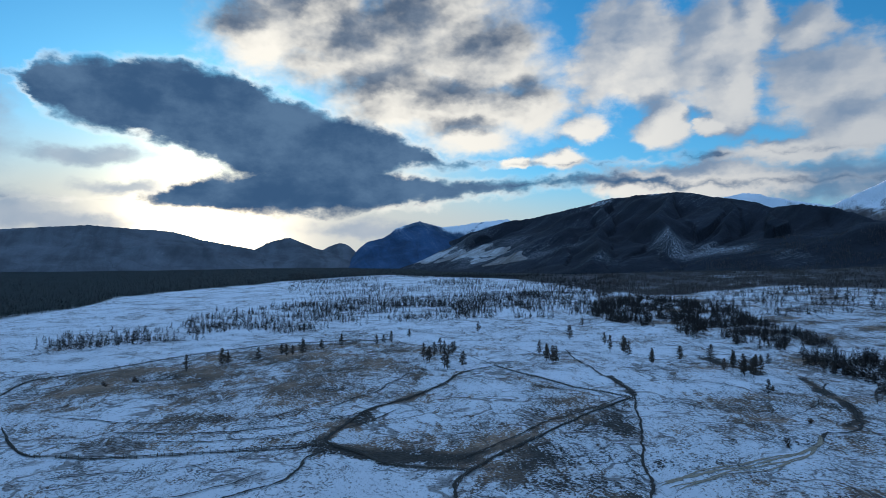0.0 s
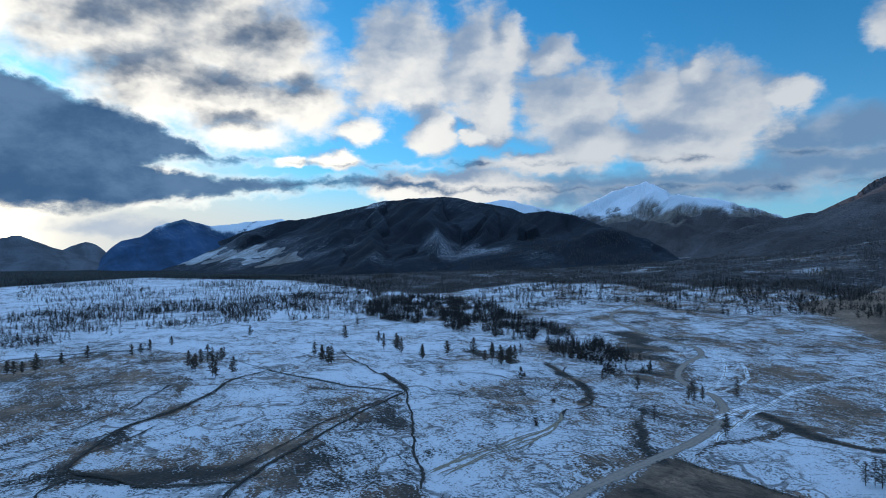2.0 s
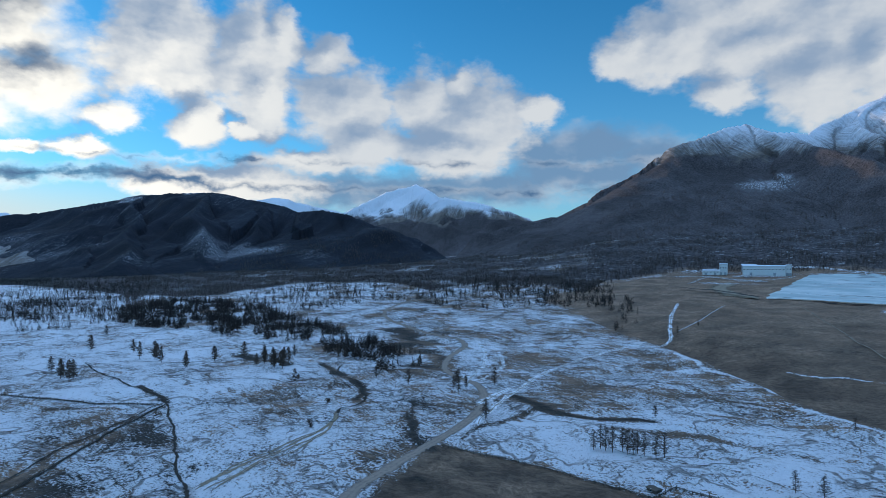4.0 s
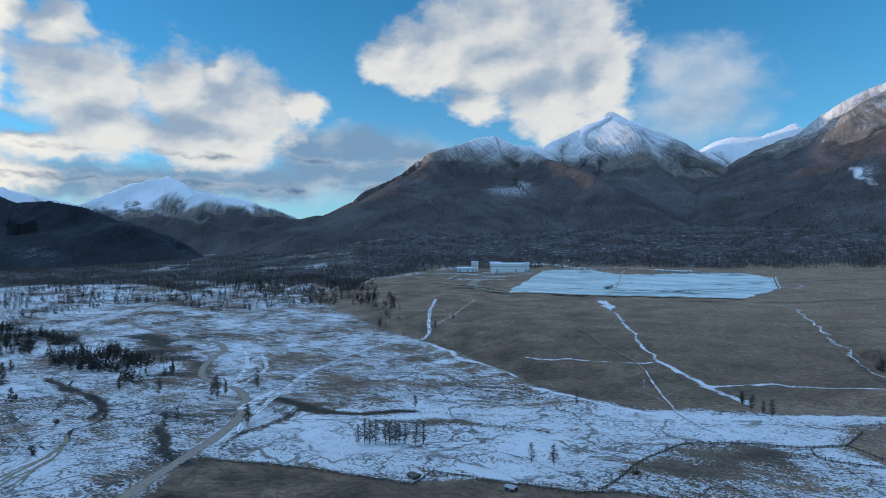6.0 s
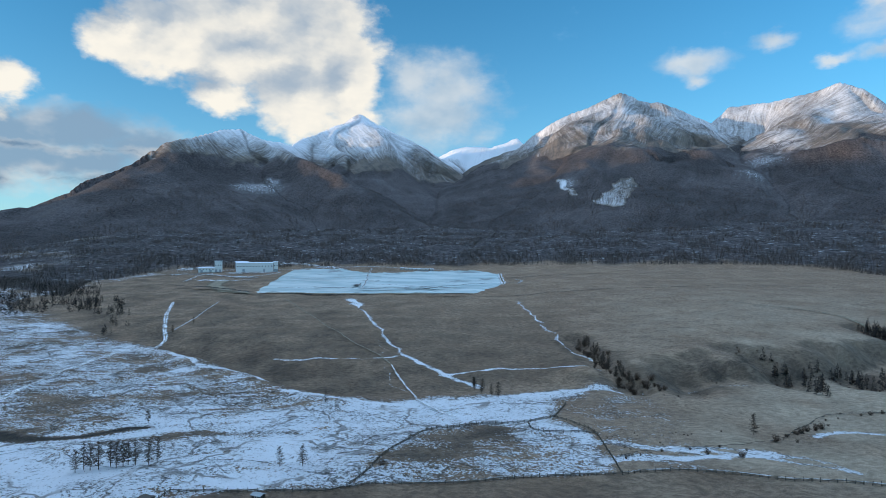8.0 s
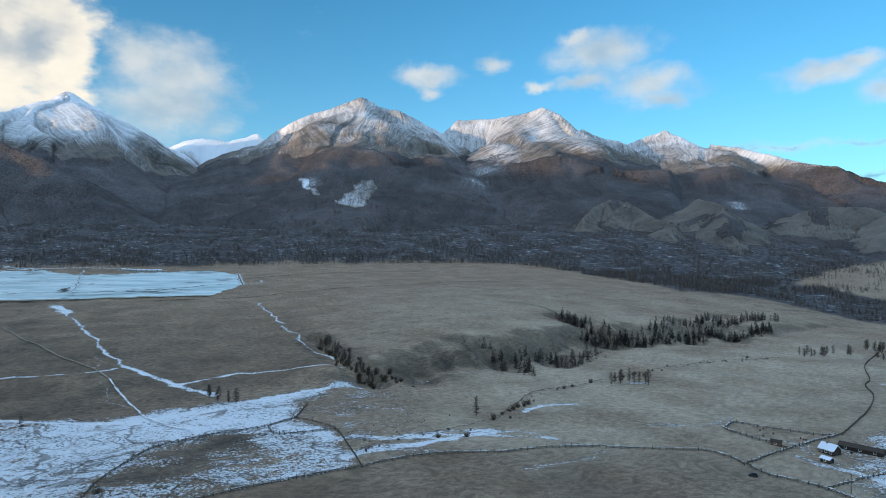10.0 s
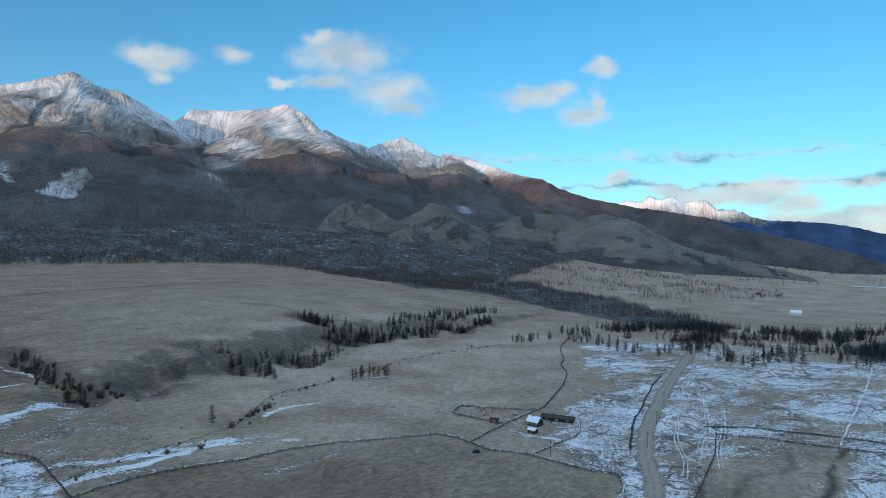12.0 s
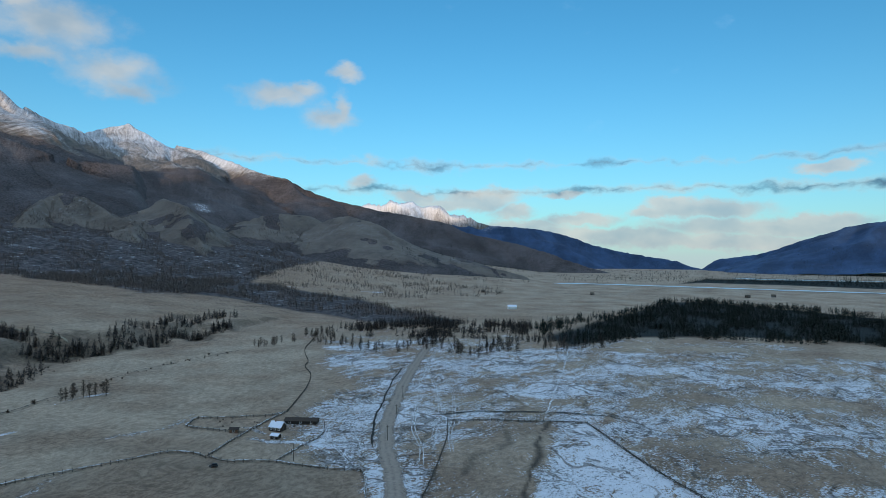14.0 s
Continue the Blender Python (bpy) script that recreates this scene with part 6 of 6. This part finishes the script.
larches([(349, -143), (397, -271), (399, -280), (399, -288), (393, -298), (402, -275), (403, -283), (393, -288), (391, -299), (396, -293)], "bare larch of a small group by the stream", 0.75, 1.05, kinds=AIRY)
larches([(456, 12), (443, 6), (431, 0), (451, 12), (438, 6), (426, -3), (606, -84), (557, -86), (521, -91), (503, -92), (503, -90), (523, -91)], "bare reddish larch at the foot of the bank", 0.6, 0.9, kinds=AIRY)
shrubs([(-245, 490), (-240, 487), (-235, 483), (-258, 473), (-255, 470), (245, 459), (241, 452), (180, 322), (219, 371), (184, 330), (285, 50)], "dense bare willow shrub in the snow", 0.9, 1.6)
shrubs([(359, -175), (356, -170), (362, -180), (352, -165), (366, -184), (340, -150), (398, -232), (404, -240), (410, -260), (317, -107), (313, -123)], "dense dark willow shrub along the stream", 0.7, 1.5)
shrubs([(494, -97), (472, -102), (476, -118), (497, -93), (475, -95), (469, -112), (466, -119), (485, -96), (510, -92), (530, -90), (545, -88), (600, -82), (590, -83), (575, -85), (560, -86), (480, -108), (488, -104)], "reddish bare shrub in the gully of the bank", 1.0, 1.9)


def along(points, count, wide, seed):
    """Places scattered along a line."""
    rng = random.Random(seed)
    line = resample(points, 4.0)
    out = []
    for k in range(count):
        x, y = line[rng.randrange(len(line))]
        out.append((x + rng.gauss(0, wide), y + rng.gauss(0, wide)))
    return out


shrubs(along([(305, -60), (320, -94), (337, -146), (366, -178), (400, -222), (420, -300), (440, -350), (452, -420), (448, -500)], 60, 3.0, 1), "low dark willow scrub along the stream", 0.25, 0.7)
shrubs(along([(240, -290), (222, -300), (262, -284), (270, -284)], 14, 4.0, 4), "low dark scrub beside the farm barn", 0.25, 0.5)
shrubs(along([(352, -130), (340, -60), (330, -90), (316, -60)], 16, 3.0, 6), "low dark willow scrub along the stream", 0.2, 0.4)
larches(along([(613, -88), (555, -92), (514, -94), (492, -99), (473, -106)], 34, 3.5, 37), "bare reddish larch in the gully of the bank", 0.45, 0.8, kinds=AIRY)
shrubs(along([(574, -90), (510, -94), (482, -101), (466, -111), (461, -127)], 40, 4, 38), "reddish bare shrub in the gully of the bank", 0.6, 1.3)
shrubs(along([(458, -117), (483, -171), (505, -233), (492, -295), (567, -413)], 60, 9, 39), "low bare scrub on the grassy bank", 0.25, 0.6)
shrubs(along([(547, -205), (532, -222), (512, -236)], 10, 4, 40), "low bare scrub on the grassy bank", 0.3, 0.7)
larches(along([(465, -647), (430, -610), (408, -590), (370, -572), (342, -560), (301, -578), (286, -631), (240, -590)], 60, 12.0, 7), "bare larch in the grove beyond the farm", 0.6, 1.0, kinds=AIRY)
larches(along([(456, -515), (445, -538), (443, -574)], 14, 6.0, 8), "bare larch beside the lane", 0.5, 0.9, kinds=AIRY)
larches(along([(212, -562), (226, -568), (200, -610), (160, -660), (240, -580)], 16, 8.0, 9), "bare larch in the grove beyond the farm", 0.6, 1.0, kinds=AIRY)


# ---- woods seen from afar ----
def far_wood(name, label, places, tall, wide, mat, blades, seed, trunk=True):
    """Many trees as one mesh: thin trunk and loose crown blades inside a cone."""
    rng = np.random.default_rng(seed)
    p = np.array(places, float)
    n = len(p)
    z = land_z(p[:, 0], p[:, 1]) - 0.3
    h = tall * rng.uniform(0.55, 1.15, n)
    out = []
    if trunk:
        a = rng.uniform(0, 3.14, n)
        w = 0.012 * h + 0.05
        base = np.stack([p[:, 0], p[:, 1], z], 1)
        side = np.stack([np.cos(a) * w, np.sin(a) * w, 0 * a], 1)
        top = base + np.stack([0 * h, 0 * h, h], 1)
        out.append(np.stack([base - side, base + side, top], 1))
        side = side[:, [1, 0, 2]] * np.array([-1, 1, 1])
        out.append(np.stack([base - side, base + side, top], 1))
    for k in range(blades):
        f = (k + rng.random(n)) / blades
        low = 0.12
        hz = h * (low + (1 - low) * f)
        r = wide * h * (1 - f) ** 0.8 * rng.uniform(0.35, 1.0, n) + 0.15
        a = rng.uniform(0, 6.283, n)
        c = np.stack([p[:, 0], p[:, 1], z + hz], 1)
        tip = c + np.stack([np.cos(a) * r, np.sin(a) * r, rng.uniform(-0.35, 0.1, n) * r], 1)
        lift = np.stack([np.sin(a) * 0.30 * r, -np.cos(a) * 0.30 * r, h * (0.45 / blades + 0.02)], 1)
        out.append(np.stack([c, tip - lift, tip + lift], 1))
    tri = np.stack(out, 1).reshape(-1, 3)
    mesh = bpy.data.meshes.new(name)
    mesh.vertices.add(len(tri))
    mesh.vertices.foreach_set("co", tri.astype(np.float32).ravel())
    mesh.loops.add(len(tri))
    mesh.loops.foreach_set("vertex_index", np.arange(len(tri), dtype=np.int32))
    mesh.polygons.add(len(tri) // 3)
    mesh.polygons.foreach_set("loop_start", np.arange(0, len(tri), 3, dtype=np.int32))
    mesh.update()
    mesh.materials.append(mat)
    return tagged(new(name, mesh), label, "forest", kind="stuff")


def sown(outline, count, seed, clump=0.0, size=70.0):
    """Places inside an outline, gathered in clumps."""
    rng = np.random.default_rng(seed)
    p = np.array(outline, float)
    got = np.zeros((0, 2))
    while len(got) < count:
        q = rng.uniform(p.min(0), p.max(0), (count * 3, 2))
        keep = near_polygon(q[:, 0], q[:, 1], outline, 0.5) > 0.5
        if clump:
            keep &= fbm(q[:, 0], q[:, 1], size, 3, seed) > clump * rng.uniform(-0.5, 1.0, len(q))
        got = np.concatenate([got, q[keep]])
    return got[:count]


def sector(edge, depth, count, seed, bias=1.0, clump=0.0, size=90.0):
    """Places behind a front line (bearing, distance), thinning with depth."""
    rng = np.random.default_rng(seed)
    b, d = np.array(edge, float).T
    out = np.zeros((0, 2))
    while len(out) < count:
        a = rng.uniform(b[0], b[-1], count * 2)
        r = np.interp(a, b, d) + depth * rng.random(count * 2) ** bias
        x, y = r * np.sin(np.radians(a)), r * np.cos(np.radians(a))
        keep = np.ones(len(a), bool)
        if clump:
            keep = fbm(x, y, size, 3, seed) > clump * rng.uniform(-0.5, 1.0, len(a))
        out = np.concatenate([out, np.stack([x, y], 1)[keep]])
    return out[:count]


BELT = [(-416, 582), (-394, 631), (-335, 687), (-257, 733), (-168, 786), (-73, 900), (59, 940), (191, 930), (276, 1050), (400, 1500), (192, 1500), (-115, 1350), (-260, 1200), (-396, 1100), (-373, 844), (-458, 734)]
CREEK_WOOD = [(230, 1000), (240, 890), (290, 800), (300, 680), (350, 620), (322, 550), (330, 470), (300, 430), (345, 420), (385, 480), (405, 600), (420, 740), (450, 930), (480, 1150), (400, 1240), (300, 1150)]
far_wood("larch_belt", "thin belt of small bare larches on snowy plain", sown(BELT, 3400, 61, 0.42, 80), 10.5, 0.27, DARK_LARCH, 24, 1)
far_wood("creek_wood", "dense dark larches along the creek", sown(CREEK_WOOD, 2900, 62, 0.12, 40), 12.5, 0.28, DARK_LARCH, 24, 2)
far_wood("mixed_wood", "larches and brown scrub on snowy mounds", sown([(480, 1150), (600, 1330), (830, 1440), (940, 1240), (830, 980), (760, 880), (640, 900), (520, 860), (450, 930)], 700, 63, 0.3, 60), 11.5, 0.33, DARK_LARCH, 18, 3)
far_wood("hill_larches", "scattered larches on the snowy hill top", sown([(640, 700), (760, 640), (960, 640), (1010, 850), (1030, 1030), (830, 980), (700, 880)], 420, 64, 0.25, 50), 11.5, 0.33, DARK_LARCH, 22, 4)
far_wood("hill_larches", "dark larches along the back of the snowy hill", sown([(1083, 1120), (1213, 1034), (1140, 750), (816, 546), (720, 571), (837, 763), (880, 911)], 1000, 75, 0.20, 60), 11.5, 0.28, DARK_LARCH, 12, 17)
far_wood("hill_larches", "scattered larches on the snowy hill side", sown([(640, 420), (720, 480), (820, 560), (960, 660), (900, 560), (820, 500), (740, 440)], 90, 65, 0.1, 40), 10.5, 0.33, DARK_LARCH, 22, 5)
far_wood("plain_woods", "strips of dark larch wood on the snowy plain", sector([(-14, 1300), (-4, 1150), (6, 1000), (16, 1050)], 1500, 5200, 74, 0.9, 0.5, 260), 11.0, 0.28, DARK_LARCH, 10, 16)
FRONT = [(14, 1130), (20, 1370), (28, 1650), (36, 1560), (40, 1290), (45, 1440), (50, 1350), (54, 1160), (56, 1440), (62, 1600), (70, 1590), (90, 1600), (104, 1590), (115, 1600), (119, 1560), (124, 1360), (130, 1170), (134, 1200), (138, 1500), (143, 2000)]
far_wood("forest", "wide bare larch forest below the mountains", sector(FRONT, 1250, 62000, 66, 1.15, 0.06), 10.5, 0.24, FAR_WOOD, 5, 6)
far_wood("forest", "front trees of the bare larch forest", sector(FRONT, 160, 3600, 67, 1.0), 13.0, 0.28, FAR_WOOD, 18, 7)
WEST_FRONT = [(-40, 1150), (-35.5, 1160), (-32.7, 1215), (-30, 1310), (-28, 1510), (-24, 1690), (-17, 1970), (-10, 2450), (-5, 2760), (6, 2400), (14, 2300)]
far_wood("west_forest", "dark dense forest on the western plain", sector(WEST_FRONT, 1800, 7000, 68, 1.8), 9.0, 0.28, NEEDLES, 10, 8, False)
SPRUCE = [(235, -830), (205, -757), (152, -690), (105, -738), (48, -800), (-15, -822), (-86, -820), (-170, -836), (-420, -860), (-520, -1180), (-260, -1240), (-170, -1380), (-75, -1420), (30, -1520), (112, -1490), (140, -1230), (165, -1080), (228, -950)]
far_wood("spruce_wood", "dark green spruce wood beyond the fields", sown(SPRUCE, 6500, 69, 0.06, 50), 12.0, 0.30, NEEDLES, 20, 9)
far_wood("valley_wood", "band of bare larches across the valley", sown([(1244, -811), (1000, -800), (784, -855), (619, -861), (480, -790), (340, -800), (367, -880), (500, -960), (703, -1140), (984, -1200), (1300, -1050)], 2400, 70, 0.1, 80), 11.5, 0.33, FAR_WOOD, 16, 10)
far_wood("valley_wood", "thin larches on the valley slope", sown([(1226, -1357), (1300, -1700), (1100, -1950), (880, -1850), (700, -1640), (540, -1640), (480, -1400), (560, -1250), (700, -1180), (984, -1220)], 1700, 71, 0.35, 90), 11.0, 0.28, FAR_WOOD, 9, 11)
far_wood("valley_wood", "dark trees before the spruce wood", sown([(465, -670), (380, -640), (260, -690), (215, -720), (240, -850), (370, -830), (470, -760)], 1000, 72, 0.2, 50), 11.5, 0.28, DARK_LARCH, 20, 12)
far_wood("river_wood", "far dark wood beyond the frozen river", sown([(140, -2300), (69, -2450), (-223, -2430), (-700, -2250), (-1100, -2200), (-1300, -2700), (-500, -2900), (60, -2800)], 2200, 73), 16.0, 0.24, NEEDLES, 10, 13, False)
far_wood("valley_wood", "scattered dark woods on the far valley floor", sector([(152, 2250), (160, 1900), (172, 2300), (182, 2500), (192, 2400)], 1900, 2600, 76, 1.0, 0.75, 420), 13.0, 0.28, NEEDLES, 8, 18, False)
far_wood("valley_wood", "thin dark grove before the spruce wood", sown([(330, -600), (240, -570), (150, -640), (90, -720), (120, -760), (230, -700), (320, -650)], 170, 77, 0.25, 40), 11.0, 0.28, DARK_LARCH, 26, 19)
far_wood("bank_wood", "dark bare larches in a gully of the bank", np.array(along([(667, -380), (628, -376), (593, -374), (578, -383), (568, -395), (570, -415)], 80, 4.6, 31)), 11.5, 0.27, DARK_LARCH, 56, 31)
far_wood("bank_wood", "dense bare larches along the foot of the bank", np.array(along([(567, -421), (555, -442), (577, -502), (577, -546), (569, -574), (582, -620)], 150, 5.75, 32)), 11.5, 0.27, DARK_LARCH, 56, 32)
far_wood("bank_wood", "bare larches on the slope above the stream", np.array(along([(572, -440), (596, -500), (607, -564), (624, -630), (621, -665)], 100, 6.9, 33)), 11.5, 0.27, DARK_LARCH, 56, 33)
far_wood("bank_wood", "bare larches at the mouth of a gully", np.array(along([(573, -347), (565, -375), (564, -411)], 36, 4.6, 34)), 11.5, 0.27, DARK_LARCH, 56, 34)
far_wood("bank_wood", "scattered bare larches on the grassy bank", np.array(along([(508, -245), (517, -267), (518, -286), (483, -290), (514, -321)], 46, 6.9, 35)), 11.5, 0.27, DARK_LARCH, 56, 35)
far_wood("bank_wood", "a few bare larches between two gullies", np.array(along([(531, -219), (524, -223), (513, -226), (487, -243), (452, -234)], 22, 4.6, 36)), 11.5, 0.27, DARK_LARCH, 56, 36)
